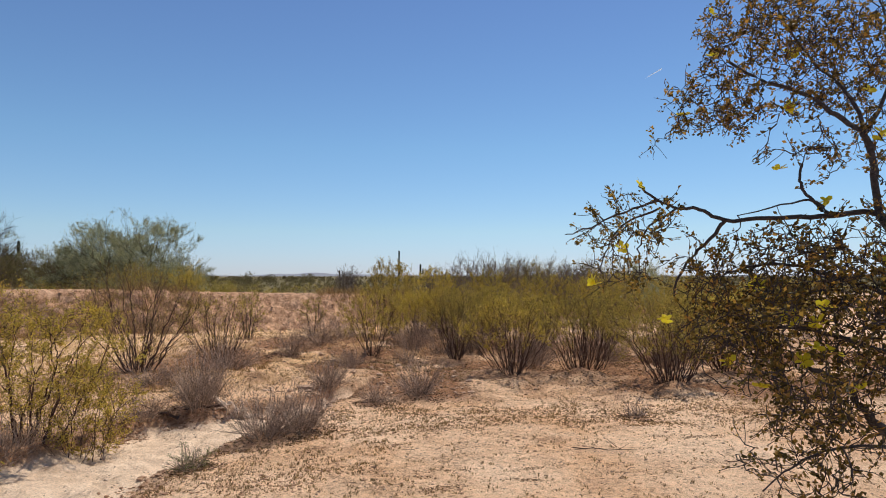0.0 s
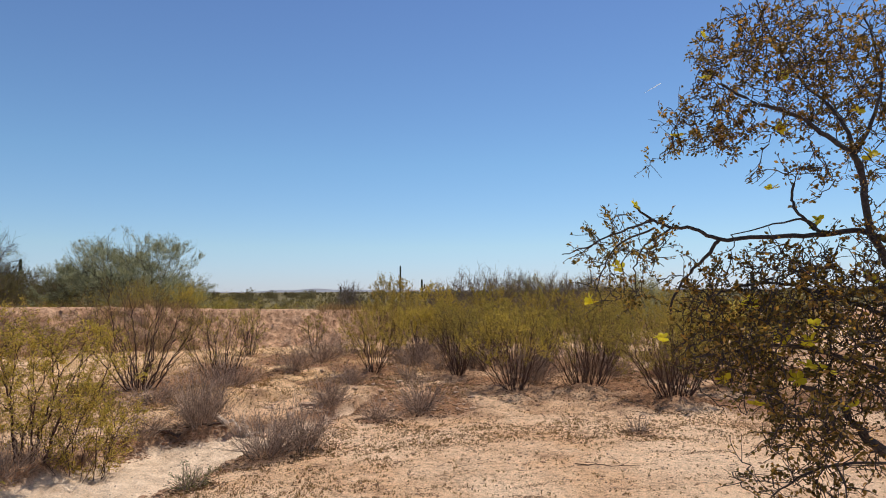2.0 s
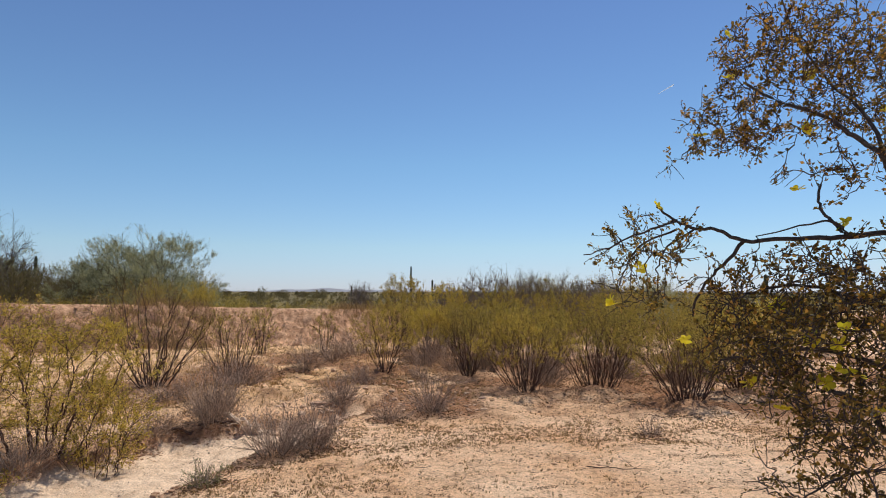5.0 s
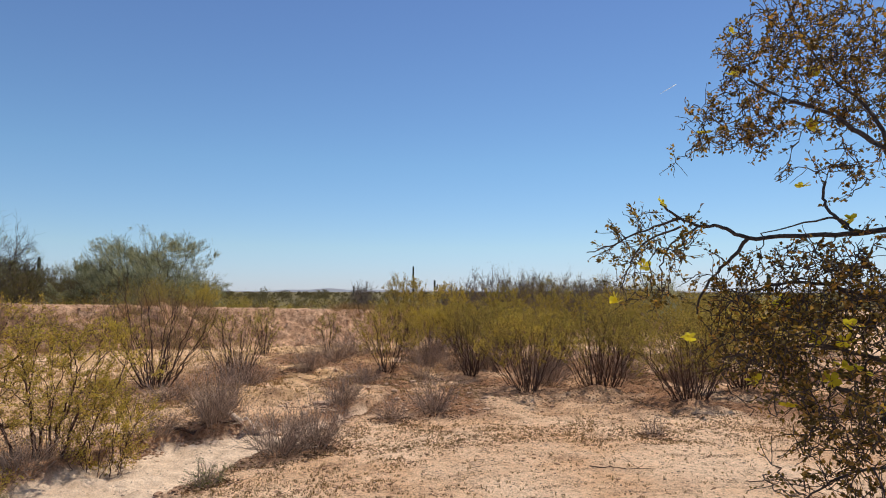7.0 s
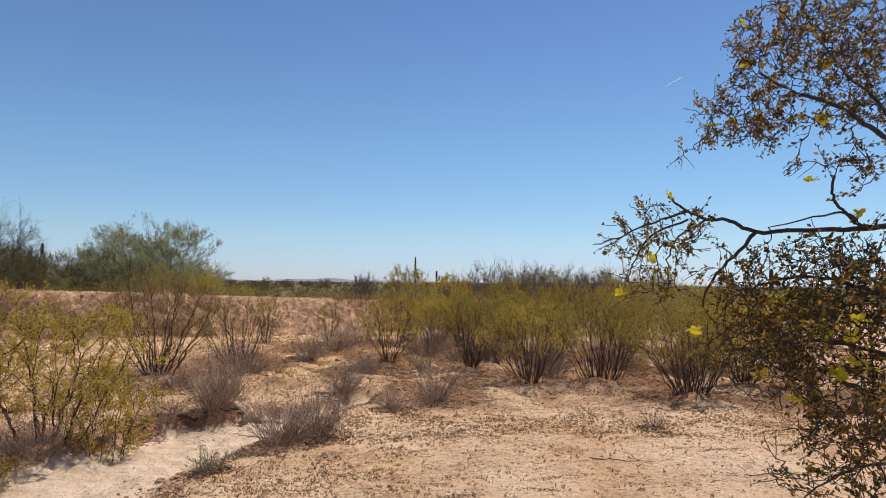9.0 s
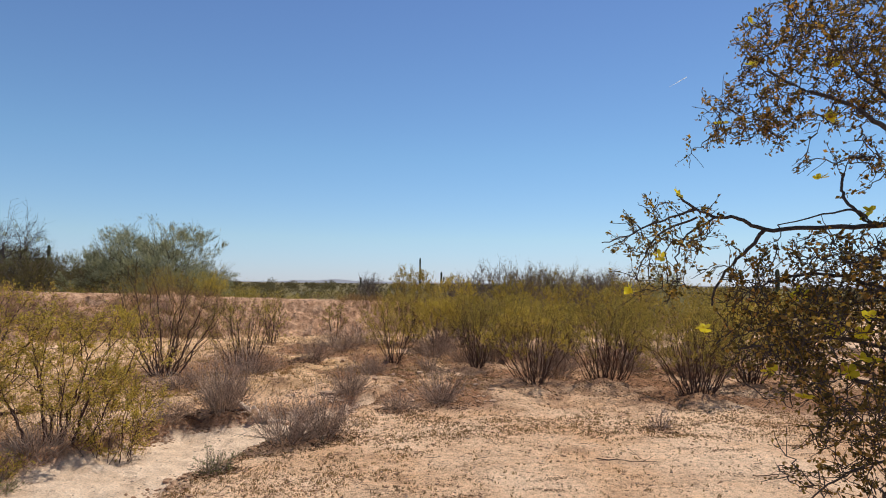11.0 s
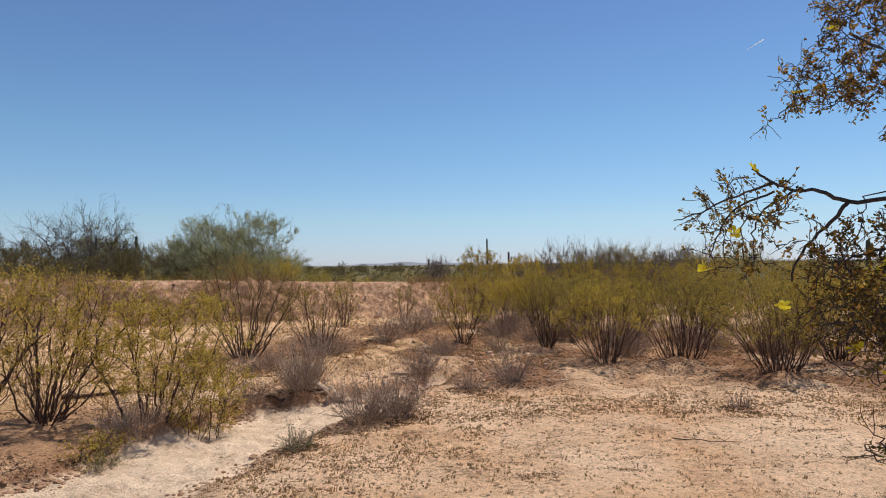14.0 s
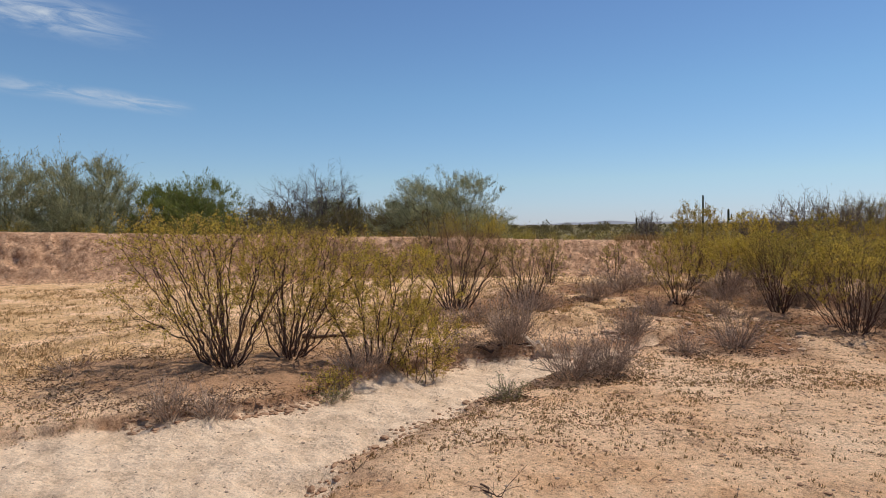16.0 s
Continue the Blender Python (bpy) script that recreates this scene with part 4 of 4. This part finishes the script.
# the side turned away from the open ground
AWAY = [
    (1.30, 1.20, 1.75, 0.20, 0.20, 110), (1.42, 1.35, 1.40, 0.18, 0.20, 90), (1.25, 1.02, 1.35, 0.14, 0.16, 60), (1.55, 1.25, 1.10, 0.16, 0.16, 60),
]
grow = np.random.default_rng(5)
goals = []
for cx, cy, cz, rx, rz, n in UPPER + LOWER + AWAY:
    g = unit(grow.normal(0, 1, (n, 3))) * grow.random((n, 1)) ** 0.45
    goals.append(np.array([cx, cy, cz]) - np.array(ROOT) + g * np.array([rx, 0.16, rz]))
goals = np.vstack(goals)
store = np.array(NODES)
order = np.argsort([np.min(np.linalg.norm(store - g, axis=1)) for g in goals])
for g in goals[order]:
    far = np.linalg.norm(store - g, axis=1)
    k = int(np.argmin(far))
    a, b = Vector(store[k]), Vector(g)
    if far[k] > 0.26 or far[k] < 0.012:
        continue
    sag = Vector((0, 0, -0.12 * far[k])) + Vector(grow.normal(0, 0.13 * far[k], 3))
    pts = [a + (b - a) * t + sag * (4 * t * (1 - t)) + Vector(grow.normal(0, 0.05 * far[k], 3)) * (0.0 if t in (0, 1) else 1.0) for t in (0, 0.2, 0.4, 0.6, 0.8, 1.0)]
    near_wood.tube(pts, 0.0009 + 0.006 * min(far[k], 0.15), 0.0006, 4)
    store = np.vstack([store, [tuple(p) for p in pts[1:]]])
    near_wood.bears(pts, 0.35)
    for q in range(2, 6):
        d = (pts[q] - pts[q - 1]).normalized()
        if near_wood.rng.random() < 0.7:
            spur = near_wood.limb(pts[q], turned(near_wood.rng, d, near_wood.rng.uniform(30, 70)), near_wood.rng.uniform(0.012, 0.045), 3, 0.0008, 0.0005, 0.25, 0.0, 3)
            near_wood.bears(spur, 0.3)
tagged(mesh("branchwork", near_wood.verts, near_wood.faces, NEAR_BARK, near_bush), kind="stuff")
# the lower boughs are thinner of leaf than the crown
near_wood.rich = [r * (0.85 if seg[2] + ROOT.z < 1.66 else 1.0) for seg, r in zip(near_wood.bearing, near_wood.rich)]
spots, ways = near_wood.spread(25000, 0.003)
tagged(leaves_mesh("foliage", leaf_quads(near_wood.np, spots, ways, 0.0086, 0.0053, 0.3, 0.75), NEAR_LEAF, near_bush), "small waxy olive leaves, darkened as seen against the light", kind="stuff")


def flower(x, y, z, seed):
    """Five narrow twisted petals round a small tuft."""
    rng = random.Random(seed)
    turn = Euler((rng.uniform(-0.9, 0.9), rng.uniform(-0.9, 0.9), rng.uniform(0, 6.3))).to_matrix()
    place = lambda vs: [turn @ v * 1.2 + Vector((x, y, z)) - ROOT for v in vs]
    verts, faces = [], []
    for k in range(8):
        d = Vector((rng.gauss(0, 0.5), rng.gauss(0, 0.5), 1)).normalized() * 0.007
        s = d.orthogonal().normalized() * 0.0008
        n = len(verts)
        verts += [-s, s, d]
        faces.append((n, n + 1, n + 2))
    tuft = mesh("flower", place(verts), faces, PETAL, near_bush)
    for k in range(5):
        a = 2 * math.pi * k / 5 + rng.uniform(-0.15, 0.15)
        d, s = Vector((math.cos(a), math.sin(a), 0.35)), Vector((-math.sin(a), math.cos(a), 0.5))
        blade = [d * 0.001, d * 0.005 - s * 0.0034, d * 0.009 - s * 0.0038, d * 0.0118, d * 0.009 + s * 0.0038, d * 0.005 + s * 0.0034]
        mesh("petal", place(blade), [(0, 1, 5), (1, 2, 4, 5), (2, 3, 4)], PETAL, tuft)


FLOWERS = [
    (0.657, 1.099, 1.906),
    (0.568, 1.214, 2.121),
    (0.389, 1.135, 1.767),
    (0.679, 1.049, 1.727),
    (0.762, 1.053, 1.921),
    (0.558, 1.196, 2.029),
    (0.494, 0.926, 1.591),
    (0.541, 0.841, 1.557),
    (0.535, 0.845, 1.536),
    (0.409, 1.075, 1.526),
    (0.628, 1.092, 1.790),
    (0.485, 0.908, 1.439),
    (0.682, 1.141, 2.020),
    (0.518, 0.832, 1.505),
    (0.651, 0.887, 1.624),
    (0.307, 1.150, 1.592),
    (0.501, 1.199, 1.913),
    (0.548, 0.836, 1.497),
    (0.503, 0.864, 1.544),
    (0.571, 0.821, 1.450),
    (0.462, 0.954, 1.470),
    (0.741, 0.994, 1.833),
    (0.517, 0.856, 1.483),
    (0.356, 1.135, 1.651),
]
for i, (fx, fy, fz) in enumerate(FLOWERS):
    flower(fx, fy, fz, i)
    if i % 3 == 0:
        flower(fx + 0.006, fy + 0.008, fz - 0.007, 50 + i)


# ---------------------------------------------------------------- scrub, weeds, litter, stones
def soil_heights(x, y):
    return soil_at(np.asarray(x, float), np.asarray(y, float))[0]


def scrub(name, count, az0, az1, r0, r1, h0, h1, mat, seed, label, per=70, leaf=0.16, least=23.0, flat=1.5):
    """Far shrubs as loose heaps of leaves, uncountable."""
    rng = np.random.default_rng(seed)
    az, r = np.radians(rng.uniform(az0, az1, count * 2)), r0 * np.exp(rng.random(count * 2) * math.log(r1 / r0))
    x, y = -np.sin(az) * r, np.cos(az) * r
    keep = (-x * math.sin(BERM) + y * math.cos(BERM) > least) | (y < 0)
    x, y, r = x[keep][:count], y[keep][:count], r[keep][:count]
    n = len(x)
    z = soil_heights(x, y)
    h = h0 + (h1 - h0) * rng.random(n) ** 2
    w = h * rng.uniform(0.7, flat, n)
    d = unit(rng.normal(0, 1, (n, per, 3))) * rng.random((n, per, 1)) ** 0.6
    d[..., 2] = np.abs(d[..., 2])
    lump = 1 + 0.35 * np.sin(3 * np.arctan2(d[..., 1], d[..., 0]) + rng.uniform(0, 6, (n, 1)))
    p = np.stack([x[:, None] + d[..., 0] * (w * 0.55)[:, None] * lump, y[:, None] + d[..., 1] * (w * 0.55)[:, None] * lump, z[:, None] + d[..., 2] * h[:, None] * 0.9], -1).reshape(-1, 3)
    size = np.repeat(leaf * (0.6 + r / 130), per)
    q = leaf_quads(rng, p, np.tile([0.0, 0.0, 1.0], (len(p), 1)), 1.0, 0.42, 0.2, 0.6)
    q = p[:, None, :] + (q - p[:, None, :]) * size[:, None, None]
    return tagged(leaves_mesh(name, q, mat), label, "scrub", kind="stuff")


scrub("far_scrub", 3000, -55, 80, 30, 700, 0.5, 1.15, SCRUB_LEAF, 21, "olive and brown scrub across the far plain", 60, 0.15)
scrub("low_scrub", 420, -40, 70, 25, 60, 0.35, 0.85, LEAF, 22, "low yellow-green scrub behind the bank", 160, 0.06)
scrub("tree_belt", 130, -45, 80, 60, 240, 1.1, 1.8, SCRUB_LEAF, 26, "belt of far desert trees along the horizon", 650, 0.16, flat=2.4)
scrub("bank_scrub", 260, 17, 66, 26, 42, 0.7, 1.7, LEAF_DULL, 25, "olive-brown scrub between the trees behind the bank", 420, 0.08, least=25.0, flat=2.0)
scrub("scrub_behind", 320, 90, 290, 14, 250, 0.6, 1.8, SCRUB_LEAF, 23, "olive and brown scrub across the plain", 60)


def blades(name, count, reach, seed, mat, label, h0, h1, per, width, wanted, splay=0.45):
    """Little tufts of blades strewn where wanted(x, y) allows."""
    rng = np.random.default_rng(seed)
    az, r = np.radians(rng.uniform(-44, 66, count * 12)), np.sqrt(rng.uniform(reach[0] ** 2, reach[1] ** 2, count * 12))
    x, y = -np.sin(az) * r, np.cos(az) * r
    keep = rng.random(len(x)) < wanted(x, y)
    x, y = x[keep][:count], y[keep][:count]
    n = len(x)
    root = np.stack([x, y, soil_heights(x, y) - 0.003], -1)
    h = h0 + (h1 - h0) * rng.random(n) ** 2.2
    p = np.repeat(root, per, 0) + np.concatenate([rng.normal(0, 0.25, (n * per, 2)) * np.repeat(h, per)[:, None], np.zeros((n * per, 1))], 1)
    q = leaf_quads(rng, p, np.tile([0.0, 0.0, 1.0], (n * per, 1)), 1.0, width, 0.1, splay)
    q = p[:, None, :] + (q - p[:, None, :]) * np.repeat(h, per)[:, None, None]
    return tagged(leaves_mesh(name, q, mat), label, "weeds", kind="stuff")


def weedy(x, y):
    _, k = soil_at(x, y)
    open_sand = smooth(0.6, 3.0, x + 0.8 * fbm(x, y, 0.6, 3)) * smooth(7.6, 5.2, y)
    return np.clip((fbm(x, y, 0.7, 3) + 0.22) * 3.0, 0.18, 1) * np.clip((fbm(x, y, 4.0, 3) + 0.30) * 2.6, 0.15, 1) * (1 - k["wash"]) * (1 - 0.88 * open_sand)


def grassy(x, y):
    _, k = soil_at(x, y)
    return np.clip(k["field"], 0, 1) * np.clip((fbm(x, y, 0.5, 3) + 0.25) * 3.0, 0.2, 1) * (1 - k["spoil"])


blades("dry_weeds", 52000, (3.2, 12.5), 31, WEED, "tiny dry brown weeds on the crusted soil", 0.008, 0.034, 5, 0.26, weedy, 0.34)
blades("dry_grass", 16000, (6.5, 20.0), 32, GRASS, "short straw-coloured dry grass on the flat", 0.02, 0.10, 5, 0.14, grassy)


def twig_litter(count, seed):
    wood = Wood(seed)
    rng = wood.rng
    for _ in range(count):
        lx, ly, lr = LITTER[rng.randrange(5) if rng.random() < 0.3 else rng.randrange(len(LITTER))] if rng.random() < 0.94 else (rng.uniform(-4, 4), rng.uniform(4, 11), 0.5)
        a, d = rng.uniform(0, 6.3), lr * rng.uniform(0.1, 1.7)
        x, y, t, n = lx + math.cos(a) * d, ly + math.sin(a) * d, rng.uniform(0, 6.3), rng.uniform(0.04, 0.16)
        if float(wash_distance(np.array([x]), np.array([y]))[0][0]) < 0.12:
            continue
        way = Vector((math.cos(t), math.sin(t), rng.uniform(-0.05, 0.25)))
        wood.limb(Vector((x, y, height(x, y) + 0.006)), way, n, 3, 0.0026, 0.0012, 0.2, 0, 3)
    tagged(mesh("twig_litter", wood.verts, wood.faces, STEM), "fallen dark twigs strewn under the bushes", "litter", kind="stuff")


def leaf_litter(count, seed):
    """Fallen leaves and chaff lying flat under the bushes."""
    rng = np.random.default_rng(seed)
    spots = np.array(LITTER)
    near = np.exp(-0.12 * np.hypot(spots[:, 0], spots[:, 1])) * spots[:, 2]
    k = rng.choice(len(spots), count, p=near / near.sum())
    a, d = rng.uniform(0, 2 * np.pi, count), np.sqrt(rng.random(count)) * 1.25
    x, y = spots[k, 0] + np.cos(a) * d * spots[k, 2], spots[k, 1] + np.sin(a) * d * spots[k, 2]
    dry = soil_at(x, y)[1]["wash"] < 0.4
    x, y, a, d = x[dry], y[dry], a[dry], d[dry]
    count = len(x)
    p = np.stack([x, y, soil_heights(x, y) + 0.004 + 0.03 * np.clip(1 - d, 0, 1)], -1)
    way = np.stack([np.cos(a * 7), np.sin(a * 7), rng.normal(0.1, 0.2, count)], -1)
    q = leaf_quads(rng, p, way, 0.034, 0.014, 0.15, 0.25)
    return tagged(leaves_mesh("leaf_litter", q, CHAFF), "fallen brown leaves and chaff under the bushes", "litter", kind="stuff")


def stones(name, count, seed, place, size, mat, label):
    """Clods and pebbles: squashed, dented lumps half sunk in the soil."""
    rng = np.random.default_rng(seed)
    bm = bmesh.new()
    bmesh.ops.create_icosphere(bm, subdivisions=1, radius=1)
    ball, tris = np.array([v.co for v in bm.verts]), np.array([[v.index for v in f.verts] for f in bm.faces])
    bm.free()
    x, y = place(rng, count)
    z = soil_heights(x, y)
    n = len(x)
    s = size * np.exp(np.clip(rng.normal(0, 0.5, n), -1.2, 0.9))
    v = ball[None] * rng.uniform(0.7, 1.3, (n, len(ball), 1)) * np.stack([s * rng.uniform(0.7, 1.4, n), s, s * rng.uniform(0.4, 0.7, n)], -1)[:, None, :]
    v += np.stack([x, y, z + 0.1 * s], -1)[:, None, :]
    f = tris[None] + (np.arange(n) * len(ball))[:, None, None]
    return tagged(mesh(name, v.reshape(-1, 3).tolist(), f.reshape(-1, 3).tolist(), mat), label, "stones", kind="stuff")


def on_face(rng, n):
    u, s = rng.uniform(-18, 14, n), rng.uniform(18.6, 21.6, n)
    return u * math.cos(BERM) - s * math.sin(BERM), u * math.sin(BERM) + s * math.cos(BERM)


def on_bank(rng, n):
    k, t = rng.integers(3, 8, n), rng.random(n)
    a, b = WASH[k], WASH[k + 1]
    d = unit((b - a)[:, :2])
    c = a + (b - a) * t[:, None]
    off = c[:, 2] + rng.normal(0.02, 0.07, n)
    side = np.where(rng.random(n) < 0.75, 1, -1)
    return c[:, 0] - d[:, 1] * off * side, c[:, 1] + d[:, 0] * off * side


def on_flat(rng, n):
    az, r = np.radians(rng.uniform(-42, 62, n)), np.sqrt(rng.uniform(9, 150, n))
    return -np.sin(az) * r, np.cos(az) * r


stones("bank_clods", 6000, 51, on_face, 0.015, CLOD, "reddish dry clods on the face of the bank")
stones("wash_clods", 1800, 52, on_bank, 0.013, CLOD, "broken soil clods along the edge of the wash")
stones("pebbles", 9000, 53, on_flat, 0.0055, STONE, "small brown pebbles strewn over the soil")


def on_crust(rng, n):
    x, y = on_flat(rng, n * 4)
    keep = rng.random(n * 4) < weedy(x, y) * (y < 9)
    return x[keep][:n], y[keep][:n]


stones("crust_crumbs", 9000, 58, on_crust, 0.008, CLOD, "small reddish crumbs of broken soil crust")


def on_broken(rng, n):
    x, y = rng.uniform(-6, 9, n * 3), rng.uniform(6.5, 16, n * 3)
    keep = rng.random(n * 3) < soil_at(x, y)[1]["rough"] * np.clip(0.5 + 2.5 * fbm(x, y, 0.9, 4), 0.05, 1)
    return x[keep][:n], y[keep][:n]


def by_tufts(rng, n):
    x, y = rng.uniform(-2.6, 2.6, n), rng.uniform(7.8, 12.5, n)
    keep = fbm(x, y, 0.8, 3) > 0.0
    return x[keep], y[keep]


stones("soil_lumps", 420, 56, by_tufts, 0.024, PALE_CLOD, "pale pinkish lumps of caked soil between the shrubs")
def by_stump(rng, n):
    return rng.normal(-1.75, 0.35, n), rng.normal(8.75, 0.35, n)


stones("soil_slabs", 26, 57, by_stump, 0.055, PALE_CLOD, "pale pinkish slabs of caked soil by the stump")
stones("soil_clods", 5500, 54, on_broken, 0.014, CLOD, "broken reddish soil clods between the bushes")
stones("dark_crumbs", 5000, 55, on_broken, 0.008, CRUMB, "dark crumbs of bark and dung between the bushes")

def on_slope(x, y):
    _, k = soil_at(x, y)
    return smooth(-8.0, -3.0, x * math.cos(BERM) + y * math.sin(BERM)) * k["spoil"] * np.clip((fbm(x, y, 0.35, 3) + 0.05) * 4.0, 0.03, 1)


blades("bank_weeds", 6500, (15.5, 27.0), 33, WEED, "thin dead brown weeds on the face of the bank", 0.05, 0.32, 14, 0.045, on_slope)
twig_litter(7000, 61)
leaf_litter(44000, 62)


def dead_stump(x, y):
    """A weathered pale stump: a split, twisted butt with broken prongs."""
    ob = thing("dead_stump", x, y, height(x, y) - 0.02, "pale weathered broken stump at the edge of the wash", "stump")
    for i, (dx, dy, dz, n, r) in enumerate([(-0.62, -0.30, 0.95, 0.40, 0.056), (-0.25, -0.5, 0.8, 0.30, 0.060), (0.6, -0.5, 0.5, 0.24, 0.050), (1.0, 0.0, 0.16, 0.34, 0.034), (0.4, -0.7, 0.2, 0.22, 0.034)]):
        w = Wood(600 + i)
        w.limb(Vector((0.025 * i - 0.03, 0.0, -0.02)), Vector((dx, dy, dz)), n, 7, r, r * 0.5, 0.10, 0.0, 10)
        for v in w.verts:
            v += Vector([w.rng.gauss(0, 0.0045) for _ in range(3)])
        mesh("prong", w.verts, w.faces, LOG, ob)
    for i in range(34):
        w = Wood(620 + i)
        w.limb(Vector((-0.10 + w.rng.gauss(0, 0.07), -0.05 + w.rng.gauss(0, 0.05), 0.02)), Vector((w.rng.gauss(-0.5, 0.8), w.rng.gauss(0, 0.6), w.rng.uniform(0.1, 0.9))), w.rng.uniform(0.14, 0.36), 6, 0.007, 0.003, 0.28, 0.0, 5)
        mesh("dead_twig", w.verts, w.faces, LOG, ob)


dead_stump(-2.36, 8.05)


def fallen_branch(ends, r, label, seed):
    """A crooked dead branch lying on the soil, with broken side twigs."""
    (ax, ay), (bx, by) = ends
    ob = thing("fallen_branch", ax, ay, height(ax, ay), label, "branch", "fallen branches")
    w = Wood(seed)
    pts = []
    for k in range(9):
        t = k / 8
        x, y = ax + (bx - ax) * t + w.rng.gauss(0, 0.02), ay + (by - ay) * t + w.rng.gauss(0, 0.03)
        pts.append(Vector((x - ax, y - ay, height(x, y) - height(ax, ay) + r * 0.8 + abs(w.rng.gauss(0, 0.012)))))
    w.tube(pts, r, r * 0.45, 8)
    mesh("limb", w.verts, w.faces, STEM, ob, True)
    for k in (2, 3, 5, 6, 7):
        w = Wood(seed + k)
        w.limb(pts[k], Vector((w.rng.gauss(0, 1), w.rng.gauss(0, 1), w.rng.uniform(0.1, 0.5))), w.rng.uniform(0.10, 0.3), 5, r * 0.35, r * 0.12, 0.2, 0.0, 5)
        mesh("twig", w.verts, w.faces, STEM, ob)


fallen_branch(((-5.60, 7.13), (-4.98, 7.45)), 0.030, "dark fallen branch lying behind the bushes", 640)
fallen_branch(((-3.36, 7.42), (-2.56, 7.96)), 0.028, "dark dead root along the edge of the wash", 660)
fallen_branch(((1.36, 5.80), (1.86, 5.70)), 0.005, "thin dry twig lying on bare sand", 680)
fallen_branch(((-1.47, 3.46), (-1.30, 3.36)), 0.007, "short dark stick lying on the crusted soil", 690)
fallen_branch(((2.55, 5.35), (2.95, 5.42)), 0.005, "thin dry twig lying on bare sand", 700)


def dead_sprig(x, y, seed):
    """A small dead forked weed standing in the sand."""
    ob = thing("dead_sprig", x, y, height(x, y) - 0.006, "small dark dead forked sprig in the wash", "sprig")
    for i in range(4):
        w = Wood(seed + i)
        pts = w.limb(Vector((0.008 * i, 0.0, 0.0)), Vector((w.rng.gauss(0.2, 0.6), w.rng.gauss(0, 0.4), 0.9)), w.rng.uniform(0.07, 0.15), 5, 0.0030, 0.0015, 0.25, 0.0, 5)
        for k in (2, 4):
            w.limb(pts[k], turned(w.rng, (pts[k] - pts[k - 1]).normalized(), 45), 0.05, 3, 0.0018, 0.0010, 0.2, 0.0, 4)
        mesh("stalk", w.verts, w.faces, STEM, ob)


dead_sprig(-2.40, 3.52, 720)


def drifts(seed):
    """Thin streaks of blown chaff on the open sand."""
    rng = np.random.default_rng(seed)
    at = []
    for _ in range(46):
        cx, cy = rng.uniform(-0.4, 4.6), rng.uniform(3.4, 8.6)
        a, n = rng.normal(0.15, 0.25), rng.integers(60, 240)
        u, v = rng.normal(0, rng.uniform(0.06, 0.22), n), rng.normal(0, 0.025, n)
        at.append(np.stack([cx + u * math.cos(a) - v * math.sin(a), cy + u * math.sin(a) + v * math.cos(a)], -1))
    at = np.vstack(at)
    p = np.column_stack([at, soil_heights(at[:, 0], at[:, 1]) + 0.002])
    way = np.column_stack([rng.normal(0, 1, (len(p), 2)), rng.normal(0.1, 0.2, len(p))])
    tagged(leaves_mesh("chaff_drift", leaf_quads(rng, p, way, 0.016, 0.006, 0.2, 0.3), CHAFF), "streaks of blown brown chaff on the bare sand", "litter", kind="stuff")


drifts(63)


# ---------------------------------------------------------------- distance
def hills():
    """Low hazy hills on the horizon."""
    rng = np.random.default_rng(3)
    az = np.radians(np.arange(-70, 100, 0.25))
    verts, faces = [], []
    for a in az:
        deg = math.degrees(a)
        top = 9 + 14 * math.exp(-((deg - 10.2) / 1.6) ** 2) + 9 * math.exp(-((deg - 13.5) / 1.4) ** 2) + 4 * math.sin(deg * 0.31) + rng.normal(0, 0.4)
        for r, z in ((3600, -2), (3750, max(top, 2)), (3950, -2)):
            verts.append((-math.sin(a) * r, math.cos(a) * r, z))
    for i in range(len(az) - 1):
        for k in range(2):
            q = i * 3 + k
            faces.append((q, q + 3, q + 4, q + 1))
    tagged(mesh("backdrop_hills", verts, faces, HILL, smooth=True), "low blue-grey hills along the far horizon", "hills", kind="structure")


def vapour_trail():
    """A short ice trail high up, thick at its head and thinning out."""
    w = Wood(8)
    a, b = Vector((1006.0, 2826.0, 910.0)), Vector((1073.0, 2801.0, 947.0))
    w.tube([a.lerp(b, t) for t in (0, 0.25, 0.5, 0.75, 1)], 0.5, 2.3, 8)
    tagged(mesh("vapour_trail", w.verts, w.faces, TRAIL), "short thin white vapour trail high in the sky", "vapour trail", kind="structure")


hills()
vapour_trail()

ground()
